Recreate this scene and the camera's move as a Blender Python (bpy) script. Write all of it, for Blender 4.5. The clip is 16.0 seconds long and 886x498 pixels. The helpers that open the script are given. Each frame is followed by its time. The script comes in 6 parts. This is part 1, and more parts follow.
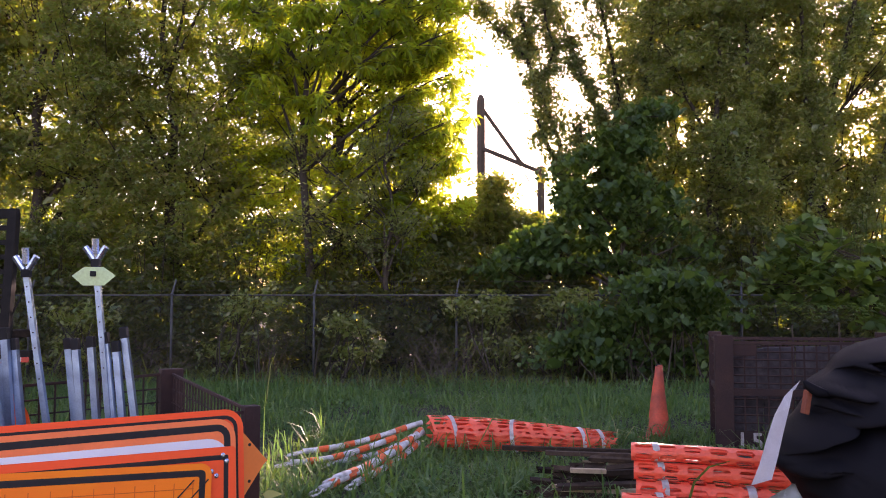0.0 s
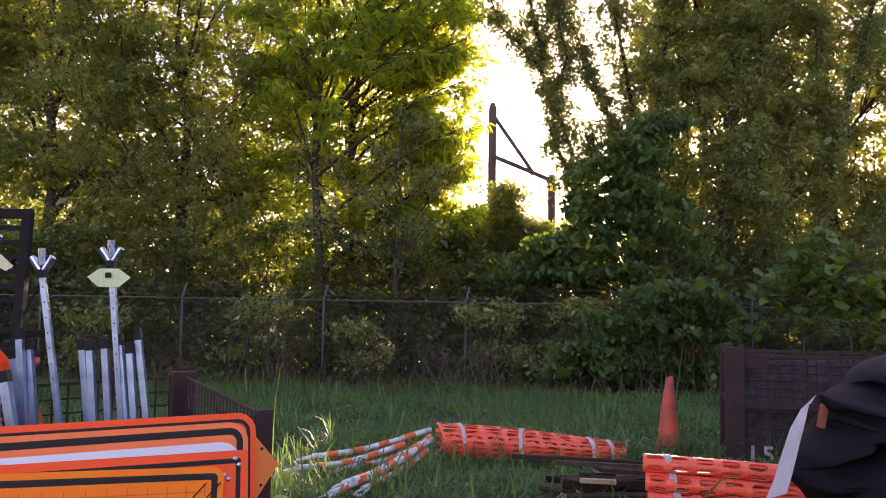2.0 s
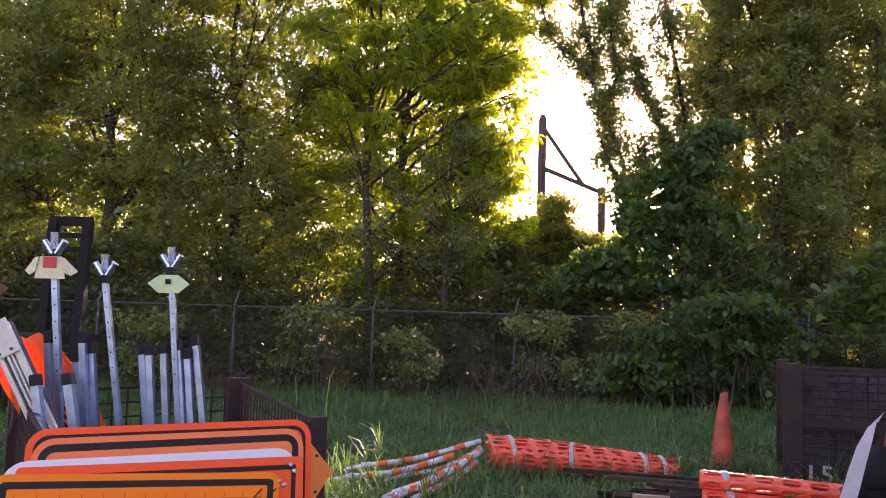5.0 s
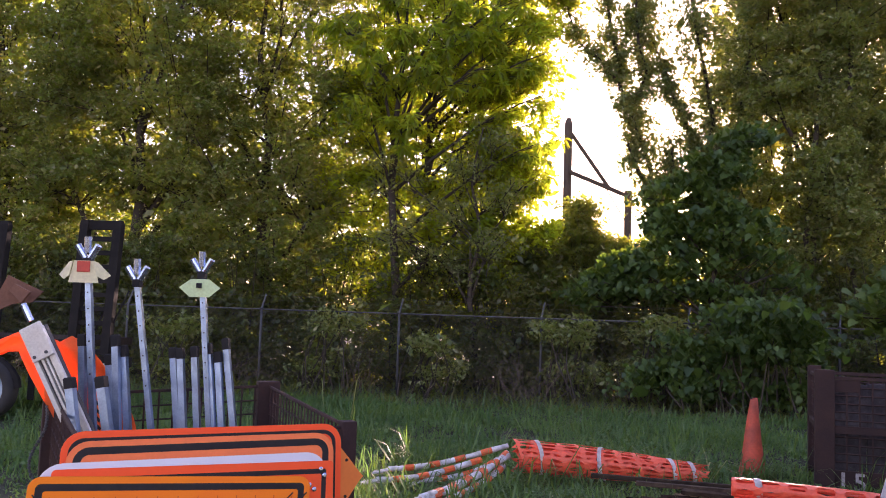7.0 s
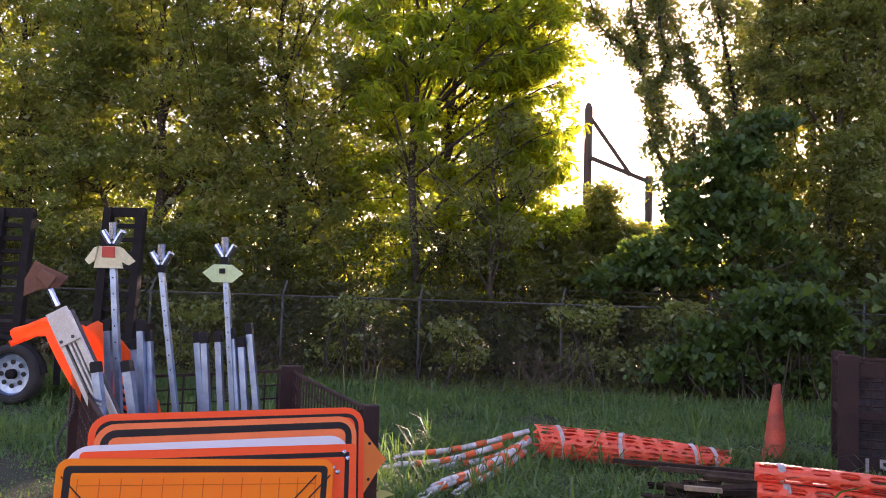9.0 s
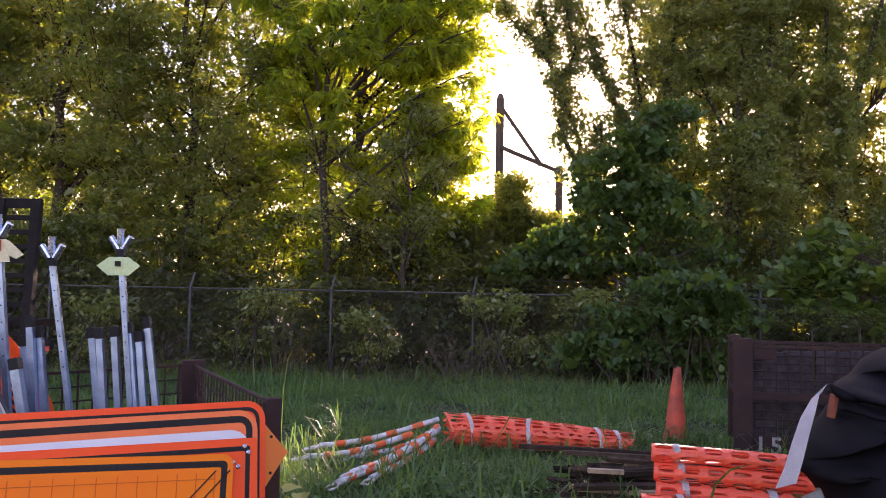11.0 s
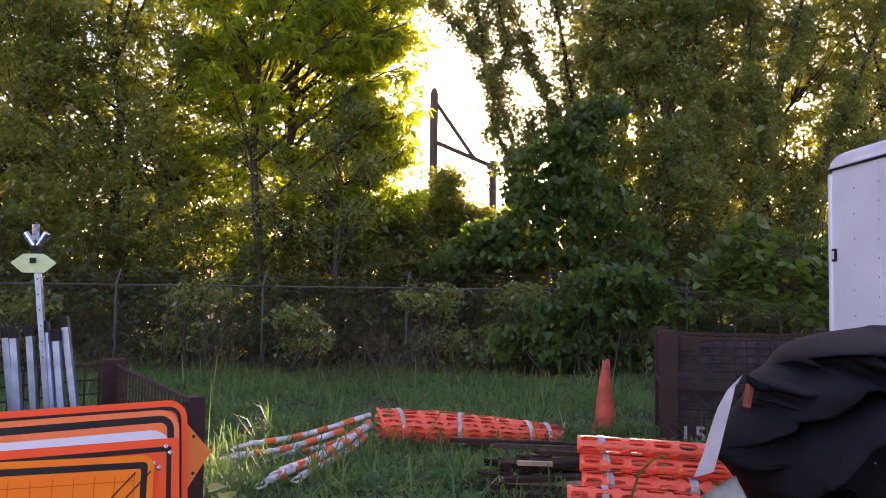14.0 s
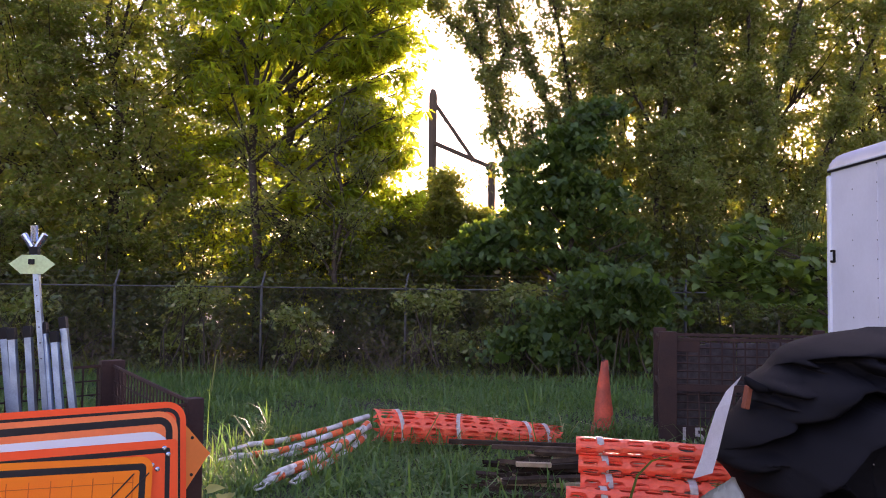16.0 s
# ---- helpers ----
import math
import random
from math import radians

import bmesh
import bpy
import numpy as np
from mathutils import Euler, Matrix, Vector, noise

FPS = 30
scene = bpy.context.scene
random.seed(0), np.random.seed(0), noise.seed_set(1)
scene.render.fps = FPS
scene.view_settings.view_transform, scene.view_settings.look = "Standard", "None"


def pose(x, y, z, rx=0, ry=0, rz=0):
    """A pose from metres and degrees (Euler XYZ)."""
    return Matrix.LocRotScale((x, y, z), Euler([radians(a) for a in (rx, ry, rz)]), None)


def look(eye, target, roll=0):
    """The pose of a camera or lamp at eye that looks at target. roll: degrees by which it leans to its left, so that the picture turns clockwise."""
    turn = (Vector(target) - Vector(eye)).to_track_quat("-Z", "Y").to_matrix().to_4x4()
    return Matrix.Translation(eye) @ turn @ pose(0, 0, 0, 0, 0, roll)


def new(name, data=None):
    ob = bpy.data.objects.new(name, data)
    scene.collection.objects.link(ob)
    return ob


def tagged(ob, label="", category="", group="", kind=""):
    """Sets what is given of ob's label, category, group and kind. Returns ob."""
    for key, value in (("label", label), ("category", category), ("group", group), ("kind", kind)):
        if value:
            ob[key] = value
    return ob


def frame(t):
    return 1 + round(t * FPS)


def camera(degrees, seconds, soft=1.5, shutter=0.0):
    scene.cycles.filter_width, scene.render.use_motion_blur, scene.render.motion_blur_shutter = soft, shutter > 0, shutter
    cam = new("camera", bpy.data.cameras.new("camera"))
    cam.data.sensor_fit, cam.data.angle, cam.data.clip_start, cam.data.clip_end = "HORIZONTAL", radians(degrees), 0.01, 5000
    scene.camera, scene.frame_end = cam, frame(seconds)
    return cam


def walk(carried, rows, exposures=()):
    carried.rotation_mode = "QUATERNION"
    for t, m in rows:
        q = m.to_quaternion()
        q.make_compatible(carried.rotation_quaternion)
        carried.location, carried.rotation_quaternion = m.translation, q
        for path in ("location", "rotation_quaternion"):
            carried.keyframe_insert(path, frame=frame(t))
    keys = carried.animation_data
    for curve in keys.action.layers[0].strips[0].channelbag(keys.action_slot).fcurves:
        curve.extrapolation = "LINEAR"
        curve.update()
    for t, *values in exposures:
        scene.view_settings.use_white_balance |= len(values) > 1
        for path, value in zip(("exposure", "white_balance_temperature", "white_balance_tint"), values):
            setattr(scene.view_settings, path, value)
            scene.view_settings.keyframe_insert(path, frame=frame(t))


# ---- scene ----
from mathutils import kdtree

cam = camera(54.46, 16.0, soft=1.0)
PATH = [
    (0.0, pose(0.000, 0.000, 1.650, 93.300, 0.000, -0.000)),
    (0.5, pose(-0.000, -0.003, 1.652, 93.476, 0.084, 0.316)),
    (1.0, pose(-0.012, 0.020, 1.655, 93.802, -0.192, 0.426)),
    (1.5, pose(-0.026, 0.001, 1.651, 93.869, -0.621, 0.374)),
    (2.0, pose(-0.030, 0.001, 1.650, 93.763, -0.966, 0.548)),
    (2.5, pose(-0.033, 0.001, 1.650, 93.808, -1.149, 0.602)),
    (3.0, pose(-0.036, 0.002, 1.649, 93.845, -1.121, 0.579)),
    (3.5, pose(-0.040, 0.002, 1.651, 93.966, -1.167, 1.269)),
    (4.0, pose(-0.063, 0.000, 1.647, 94.125, -1.460, 2.525)),
    (6.3, pose(-0.076, 0.008, 1.639, 94.674, -1.900, 4.605)),
    (6.5, pose(-0.088, 0.007, 1.645, 94.632, -1.945, 4.939)),
    (7.0, pose(-0.093, 0.003, 1.647, 94.632, -1.960, 5.321)),
    (7.5, pose(-0.090, 0.007, 1.645, 94.305, -1.791, 5.548)),
    (8.0, pose(-0.097, -0.001, 1.640, 93.955, -1.797, 6.653)),
    (8.2, pose(-0.107, 0.003, 1.634, 93.890, -1.932, 7.343)),
    (10.5, pose(-0.065, -0.003, 1.641, 93.280, -1.431, 2.732)),
    (11.0, pose(-0.041, 0.006, 1.639, 93.172, -1.119, 0.998)),
    (11.5, pose(-0.018, 0.005, 1.643, 93.163, -0.849, -1.145)),
    (12.0, pose(-0.003, 0.016, 1.644, 93.064, -0.690, -2.422)),
    (12.5, pose(-0.005, 0.010, 1.642, 92.958, -0.796, -2.609)),
    (13.0, pose(0.000, 0.018, 1.643, 93.016, -0.780, -2.823)),
    (13.5, pose(0.003, 0.016, 1.642, 92.965, -0.726, -3.122)),
    (14.0, pose(0.003, 0.015, 1.644, 92.874, -0.696, -3.290)),
    (14.5, pose(0.002, 0.016, 1.642, 92.736, -0.723, -2.994)),
    (15.0, pose(-0.009, 0.011, 1.643, 92.694, -0.879, -2.460)),
    (15.5, pose(-0.002, 0.015, 1.642, 92.793, -0.794, -2.764)),
    (16.0, pose(0.003, 0.015, 1.646, 92.934, -0.705, -3.370)),
]
walk(cam, PATH, [(0.0, 1.78, 6850, 55), (16.0, 1.78, 6850, 55)])

# ---- light ----
SUN_EL, SUN_AZ = radians(15.5), radians(16)      # azimuth from +y towards +x
world = bpy.data.worlds.new("world")
scene.world = world
world.use_nodes = True
wn = world.node_tree
sky = wn.nodes.new("ShaderNodeTexSky")
sky.sky_type = "NISHITA"
sky.sun_disc = False
sky.sun_elevation = SUN_EL
sky.sun_rotation = SUN_AZ
sky.air_density, sky.dust_density = 1.2, 0.8
wn.links.new(sky.outputs[0], wn.nodes["Background"].inputs[0])
wn.nodes["Background"].inputs[1].default_value = 0.15
sun = new("sun", bpy.data.lights.new("sun", "SUN"))
sun.data.energy, sun.data.angle, sun.data.color = 5.0, radians(0.6), (1.0, 0.86, 0.62)
sun_dir = Vector((math.sin(SUN_AZ) * math.cos(SUN_EL), math.cos(SUN_AZ) * math.cos(SUN_EL), math.sin(SUN_EL)))
sun.matrix_world = look(sun_dir * 60, (0, 0, 0))


# ---- materials ----
def material(name, colour, rough=0.6, metal=0.0, other=None, scale=8.0, fine=90.0, bump=0.15, mix=0.5, spec=0.4, coord="Object", rnd=0.0, detail=0.25):
    """A surface with broad stains towards a second colour, fine grain and relief."""
    m = bpy.data.materials.new(name)
    m.use_nodes = True
    t = m.node_tree
    n, l = t.nodes, t.links
    p = n["Principled BSDF"]
    p.inputs["Roughness"].default_value = rough
    p.inputs["Metallic"].default_value = metal
    p.inputs["Specular IOR Level"].default_value = spec
    co = n.new("ShaderNodeTexCoord")
    a = n.new("ShaderNodeTexNoise")
    a.inputs["Scale"].default_value, a.inputs["Detail"].default_value = scale, 6
    b = n.new("ShaderNodeTexNoise")
    b.inputs["Scale"].default_value, b.inputs["Detail"].default_value = fine, 3
    l.new(co.outputs[coord], a.inputs["Vector"])
    l.new(co.outputs[coord], b.inputs["Vector"])
    ramp = n.new("ShaderNodeValToRGB")
    ramp.color_ramp.elements[0].position, ramp.color_ramp.elements[1].position = 0.38, 0.68
    ramp.color_ramp.elements[0].color = (0, 0, 0, 1)
    ramp.color_ramp.elements[1].color = (mix, mix, mix, 1)
    l.new(a.outputs["Fac"], ramp.inputs["Fac"])
    c = n.new("ShaderNodeMix")
    c.data_type = "RGBA"
    c.inputs[6].default_value = (*colour, 1)
    c.inputs[7].default_value = (*(other or [v * 0.6 for v in colour]), 1)
    l.new(ramp.outputs["Color"], c.inputs[0])
    g = n.new("ShaderNodeHueSaturation")
    g.inputs["Saturation"].default_value = 1.0
    v = n.new("ShaderNodeMapRange")
    v.inputs["To Min"].default_value, v.inputs["To Max"].default_value = 1 - detail, 1 + detail
    l.new(b.outputs["Fac"], v.inputs["Value"])
    last = v.outputs[0]
    if rnd:
        oi = n.new("ShaderNodeObjectInfo")
        r = n.new("ShaderNodeMapRange")
        r.inputs["To Min"].default_value, r.inputs["To Max"].default_value = 1 - rnd, 1 + rnd
        l.new(oi.outputs["Random"], r.inputs["Value"])
        mu = n.new("ShaderNodeMath")
        mu.operation = "MULTIPLY"
        l.new(last, mu.inputs[0])
        l.new(r.outputs[0], mu.inputs[1])
        last = mu.outputs[0]
    l.new(last, g.inputs["Value"])
    l.new(c.outputs[2], g.inputs["Color"])
    l.new(g.outputs[0], p.inputs["Base Color"])
    bp = n.new("ShaderNodeBump")
    bp.inputs["Strength"].default_value = bump
    bp.inputs["Distance"].default_value = 0.01
    l.new(b.outputs["Fac"], bp.inputs["Height"])
    l.new(bp.outputs[0], p.inputs["Normal"])
    return m


def leaf_material(name, colour, other, glow, share=0.45, rough=0.5, tone=0.35, patch=0.5, spec=0.55):
    """Thin leaves: gloss and colour on top, light shining through; each leaf its own tint, with broad patches of the
    other colour. The same patches scale the glow, painting shaded and sunlit masses.
    """
    m = bpy.data.materials.new(name)
    m.use_nodes = True
    n, l = m.node_tree.nodes, m.node_tree.links
    p = n["Principled BSDF"]
    p.inputs["Roughness"].default_value = rough
    p.inputs["Specular IOR Level"].default_value = spec
    geo = n.new("ShaderNodeNewGeometry")
    co = n.new("ShaderNodeTexCoord")
    a = n.new("ShaderNodeTexNoise")
    a.inputs["Scale"].default_value, a.inputs["Detail"].default_value = patch, 4
    l.new(co.outputs["Object"], a.inputs["Vector"])
    add = n.new("ShaderNodeMath")
    add.operation = "ADD"
    half = n.new("ShaderNodeMath")
    half.operation = "MULTIPLY_ADD"
    half.inputs[1].default_value, half.inputs[2].default_value = 0.7, -0.35
    l.new(geo.outputs["Random Per Island"], half.inputs[0])
    l.new(a.outputs["Fac"], add.inputs[0])
    l.new(half.outputs[0], add.inputs[1])
    ramp = n.new("ShaderNodeValToRGB")
    ramp.color_ramp.elements[0].position, ramp.color_ramp.elements[1].position = 0.35, 0.75
    l.new(add.outputs[0], ramp.inputs["Fac"])
    c = n.new("ShaderNodeMix")
    c.data_type = "RGBA"
    c.inputs[6].default_value, c.inputs[7].default_value = (*colour, 1), (*other, 1)
    l.new(ramp.outputs["Color"], c.inputs[0])
    hv = n.new("ShaderNodeHueSaturation")
    mr = n.new("ShaderNodeMapRange")
    mr.inputs["To Min"].default_value, mr.inputs["To Max"].default_value = 1 - tone, 1 + tone
    l.new(geo.outputs["Random Per Island"], mr.inputs["Value"])
    l.new(mr.outputs[0], hv.inputs["Value"])
    l.new(c.outputs[2], hv.inputs["Color"])
    l.new(hv.outputs[0], p.inputs["Base Color"])
    tr = n.new("ShaderNodeBsdfTranslucent")
    gv = n.new("ShaderNodeHueSaturation")
    gr = n.new("ShaderNodeMapRange")
    gr.inputs["To Min"].default_value, gr.inputs["To Max"].default_value = 1 + 1.3 * tone, 1 - 1.3 * tone
    l.new(geo.outputs["Random Per Island"], gr.inputs["Value"])
    l.new(gr.outputs[0], gv.inputs["Value"])
    # Glow dimmed or raised by patch: shaded and sunlit foliage put into the colour.
    gm = n.new("ShaderNodeMix")
    gm.data_type = "RGBA"
    gm.inputs[6].default_value, gm.inputs[7].default_value = (glow[0] * 0.55, glow[1] * 0.68, glow[2] * 0.8, 1), (min(1, glow[0] * 1.45), min(1, glow[1] * 1.35), glow[2] * 0.8, 1)
    l.new(ramp.outputs["Color"], gm.inputs[0])
    l.new(gm.outputs[2], gv.inputs["Color"])
    l.new(gv.outputs[0], tr.inputs["Color"])
    ms = n.new("ShaderNodeMixShader")
    ms.inputs[0].default_value = share
    l.new(p.outputs[0], ms.inputs[1])
    l.new(tr.outputs[0], ms.inputs[2])
    l.new(ms.outputs[0], n["Material Output"].inputs["Surface"])
    return m


M_SOIL = material("soil_and_thatch", (0.025, 0.03, 0.012), 0.95, other=(0.045, 0.034, 0.02), scale=1.2, fine=40, bump=0.6, mix=0.8)
M_GRASS = leaf_material("grass_blades", (0.050, 0.128, 0.050), (0.102, 0.172, 0.064), (0.25, 0.42, 0.075), 0.4, 0.5, 0.55, 0.7, 0.2)
M_STRAW = leaf_material("dry_grass", (0.26, 0.30, 0.10), (0.34, 0.33, 0.14), (0.42, 0.46, 0.14), 0.3, 0.6)
M_LEAF_A = leaf_material("small_leaves_olive", (0.105, 0.17, 0.062), (0.185, 0.17, 0.066), (0.48, 0.53, 0.04), 0.45, 0.34, 0.6, 0.5, 0.8)
M_LEAF_B = leaf_material("maple_leaves", (0.085, 0.145, 0.03), (0.12, 0.165, 0.03), (0.88, 0.90, 0.04), 0.70, 0.42, 0.55)
M_LEAF_C = leaf_material("grey_green_leaves", (0.125, 0.205, 0.08), (0.18, 0.19, 0.075), (0.56, 0.56, 0.05), 0.44, 0.34, 0.6, 0.5, 0.8)
M_LEAF_D = leaf_material("undergrowth_leaves", (0.046, 0.08, 0.025), (0.075, 0.07, 0.028), (0.34, 0.36, 0.025), 0.38, 0.45, 0.5)
M_LEAF_BIG = leaf_material("broad_leaves", (0.035, 0.080, 0.025), (0.053, 0.100, 0.028), (0.25, 0.38, 0.04), 0.38, 0.42, 0.5, 1.5, 0.4)
M_LEAF_PALE = leaf_material("pale_broad_leaves", (0.055, 0.105, 0.026), (0.08, 0.13, 0.03), (0.28, 0.40, 0.05), 0.42, 0.42, 0.4, 1.5, 0.4)
M_BARK = material("bark", (0.042, 0.032, 0.023), 0.95, other=(0.065, 0.053, 0.038), scale=6, fine=40, bump=0.7)
M_GALV = material("weathered_galvanised_steel", (0.085, 0.09, 0.095), 0.75, 0.3, other=(0.055, 0.05, 0.046), scale=9, fine=60, bump=0.05, mix=0.7)
M_ALU = material("aluminium_tube", (0.26, 0.37, 0.54), 0.34, 0.85, other=(0.13, 0.18, 0.28), scale=10, fine=120, bump=0.05, mix=0.7, rnd=0.12)
M_RUST = material("dark_rusted_steel", (0.038, 0.020, 0.019), 0.8, 0.2, other=(0.062, 0.030, 0.023), scale=7, fine=70, bump=0.3, mix=0.8)
M_BLACKSTEEL = material("black_painted_steel", (0.007, 0.0065, 0.007), 0.75, 0.0, other=(0.02, 0.016, 0.014), scale=6, fine=60, bump=0.1, spec=0.2)
M_ORANGE_SIGN = material("fluorescent_orange_sheeting", (1.0, 0.095, 0.02), 0.42, other=(0.98, 0.12, 0.03), scale=3, fine=60, bump=0.03, mix=0.6, detail=0.06, spec=0.25)
M_ORANGE_MESH = material("orange_mesh_fabric", (1.0, 0.25, 0.010), 0.65, other=(1.0, 0.19, 0.018), scale=3, fine=150, bump=0.15, mix=0.7, detail=0.08, spec=0.2)
M_ORANGE_OLD = material("faded_orange_sheeting", (1.0, 0.22, 0.07), 0.5, other=(0.82, 0.18, 0.065), scale=3, fine=60, bump=0.04, mix=0.7, detail=0.08, spec=0.25)
M_SEAM = material("sewn_seam_lines", (0.70, 0.13, 0.02), 0.7, scale=8, spec=0.2)
M_STEEL_PALE = material("pale_cast_aluminium", (0.60, 0.60, 0.57), 0.45, 0.3, other=(0.42, 0.41, 0.39), scale=9, fine=80, bump=0.05)
M_BLACK = material("black_sign_ink", (0.014, 0.013, 0.016), 0.55, other=(0.03, 0.026, 0.028), scale=9, fine=60, bump=0.03, spec=0.25)
M_SILVER = material("bare_sign_aluminium", (0.62, 0.68, 0.80), 0.42, 0.3, other=(0.54, 0.60, 0.70), scale=3, fine=120, bump=0.02, detail=0.05)
M_NET = material("orange_barrier_net", (1.0, 0.145, 0.066), 0.42, other=(0.90, 0.115, 0.06), scale=4, fine=50, bump=0.08, mix=0.7)
M_CONE = material("faded_cone_plastic", (0.66, 0.095, 0.045), 0.6, other=(0.15, 0.045, 0.035), scale=4.5, fine=40, bump=0.12, mix=0.75)
M_WHITE = material("white_plastic", (0.84, 0.84, 0.82), 0.5, other=(0.5, 0.5, 0.47), scale=9, fine=60, bump=0.06, mix=0.6)
M_TUBE = material("grimy_white_tube", (0.66, 0.65, 0.64), 0.6, other=(0.30, 0.28, 0.23), scale=11, fine=50, bump=0.1, mix=0.8)
M_STRIPE = material("grimy_orange_stripe", (0.92, 0.14, 0.03), 0.55, other=(0.52, 0.12, 0.045), scale=13, fine=60, bump=0.06, mix=0.8)
M_WOOD = material("weathered_stakes", (0.060, 0.040, 0.027), 0.95, other=(0.028, 0.019, 0.015), scale=14, fine=80, bump=0.5, mix=0.8, rnd=0.6, spec=0.15)
M_WOOD_PALE = material("split_pale_wood", (0.42, 0.31, 0.19), 0.85, other=(0.22, 0.15, 0.10), scale=14, fine=80, bump=0.4)
M_TARP = material("black_landscape_fabric", (0.0036, 0.0034, 0.0050), 0.7, other=(0.006, 0.0056, 0.0076), scale=2, fine=300, bump=0.1, spec=0.10)
M_WEBBING = material("white_webbing", (0.70, 0.70, 0.74), 0.75, other=(0.5, 0.5, 0.52), scale=12, fine=250, bump=0.2)
M_TRAILER = material("white_trailer_skin", (0.62, 0.64, 0.72), 0.32, other=(0.46, 0.48, 0.56), scale=1.5, fine=30, bump=0.03, mix=0.6, detail=0.05)
M_POLE = material("creosoted_pole", (0.10, 0.07, 0.05), 0.9, other=(0.06, 0.045, 0.035), scale=2, fine=30, bump=0.4)
M_TYRE = material("tyre_rubber", (0.02, 0.02, 0.021), 0.85, other=(0.04, 0.038, 0.035), scale=5, fine=50, bump=0.2)
M_LIME = material("pale_lime_plastic", (0.48, 0.64, 0.34), 0.5, other=(0.40, 0.54, 0.30), scale=8, fine=60, bump=0.04)
M_RED = material("red_paint", (0.50, 0.045, 0.025), 0.45, other=(0.32, 0.04, 0.03), scale=6, fine=60, bump=0.05)
M_RUBBER = material("black_rubber_cap", (0.009, 0.009, 0.010), 0.8, scale=8)
M_PAINT = material("white_marking_paint", (0.45, 0.42, 0.40), 0.8, other=(0.2, 0.16, 0.15), scale=25, fine=120, bump=0.1, mix=0.7)


# ---- mesh helpers ----
def part(name, bm, mat, parent=None, label="", smooth=False):
    me = bpy.data.meshes.new(name)
    bm.normal_update()
    bm.to_mesh(me)
    bm.free()
    if smooth:
        me.shade_smooth()
    me.materials.append(mat)
    ob = new(name, me)
    if parent is not None:
        ob.parent = parent
    if label:
        ob["label"] = label
    return ob


def thing(name, x, y, z, label, category, rz=0, group="", kind=""):
    ob = new(name)
    ob.empty_display_size = 0.1
    ob.matrix_world = pose(x, y, z, 0, 0, rz)
    return tagged(ob, label, category, group, kind)


def box(bm, c, s, m=None, bevel=0.0):
    r = bmesh.ops.create_cube(bm, size=1)
    bmesh.ops.scale(bm, vec=s, verts=r["verts"])
    if bevel:
        es = list({e for v in r["verts"] for e in v.link_edges})
        out = bmesh.ops.bevel(bm, geom=es, offset=bevel, segments=2, affect="EDGES", profile=0.5)
        vs = list({v for f in out["faces"] for v in f.verts} | {v for v in r["verts"] if v.is_valid})
    else:
        vs = r["verts"]
    if m is not None:
        bmesh.ops.transform(bm, matrix=m, verts=vs)
    bmesh.ops.translate(bm, vec=c, verts=vs)
    return vs


def tube(bm, pts, radii, seg=8, caps=True, square=False):
    """A tube along points; radii one number or one a point."""
    pts = [Vector(p) for p in pts]
    if not hasattr(radii, "__len__"):
        radii = [radii] * len(pts)
    rings = []
    ref = None
    for i, p in enumerate(pts):
        d = (pts[min(i + 1, len(pts) - 1)] - pts[max(i - 1, 0)]).normalized()
        if ref is None:
            ref = Vector((0, 1, 0)) if abs(d.y) < 0.9 else Vector((1, 0, 0))
        u = (ref - d * ref.dot(d)).normalized()
        ref = u
        w = d.cross(u)
        ph = math.pi / 4 if square else 0
        rings.append([bm.verts.new(p + (u * math.cos(ph + 2 * math.pi * k / seg) + w * math.sin(ph + 2 * math.pi * k / seg)) * radii[i]) for k in range(seg)])
    for a, b in zip(rings, rings[1:]):
        for k in range(seg):
            bm.faces.new((a[k], a[(k + 1) % seg], b[(k + 1) % seg], b[k]))
    if caps:
        bm.faces.new(rings[0][::-1])
        bm.faces.new(rings[-1])


def bar(bm, a, b, w):
    """A square bar of width w from a to b."""
    tube(bm, (a, b), w * 0.7071, 4, True, True)


def fast_mesh(name, verts, faces, mat, parent=None, label="", smooth=False):
    """A mesh from numpy arrays: verts (n, 3), faces (m, k)."""
    me = bpy.data.meshes.new(name)
    m, k = faces.shape
    me.vertices.add(len(verts))
    me.vertices.foreach_set("co", verts.astype(np.float32).ravel())
    me.loops.add(m * k)
    me.loops.foreach_set("vertex_index", faces.astype(np.int32).ravel())
    me.polygons.add(m)
    me.polygons.foreach_set("loop_start", np.arange(0, m * k, k, dtype=np.int32))
    me.polygons.foreach_set("loop_total", np.full(m, k, dtype=np.int32))
    me.update(calc_edges=True)
    me.materials.append(mat)
    ob = new(name, me)
    if parent is not None:
        ob.parent = parent
    if label:
        ob["label"] = label
    return ob


rng = np.random.default_rng(7)


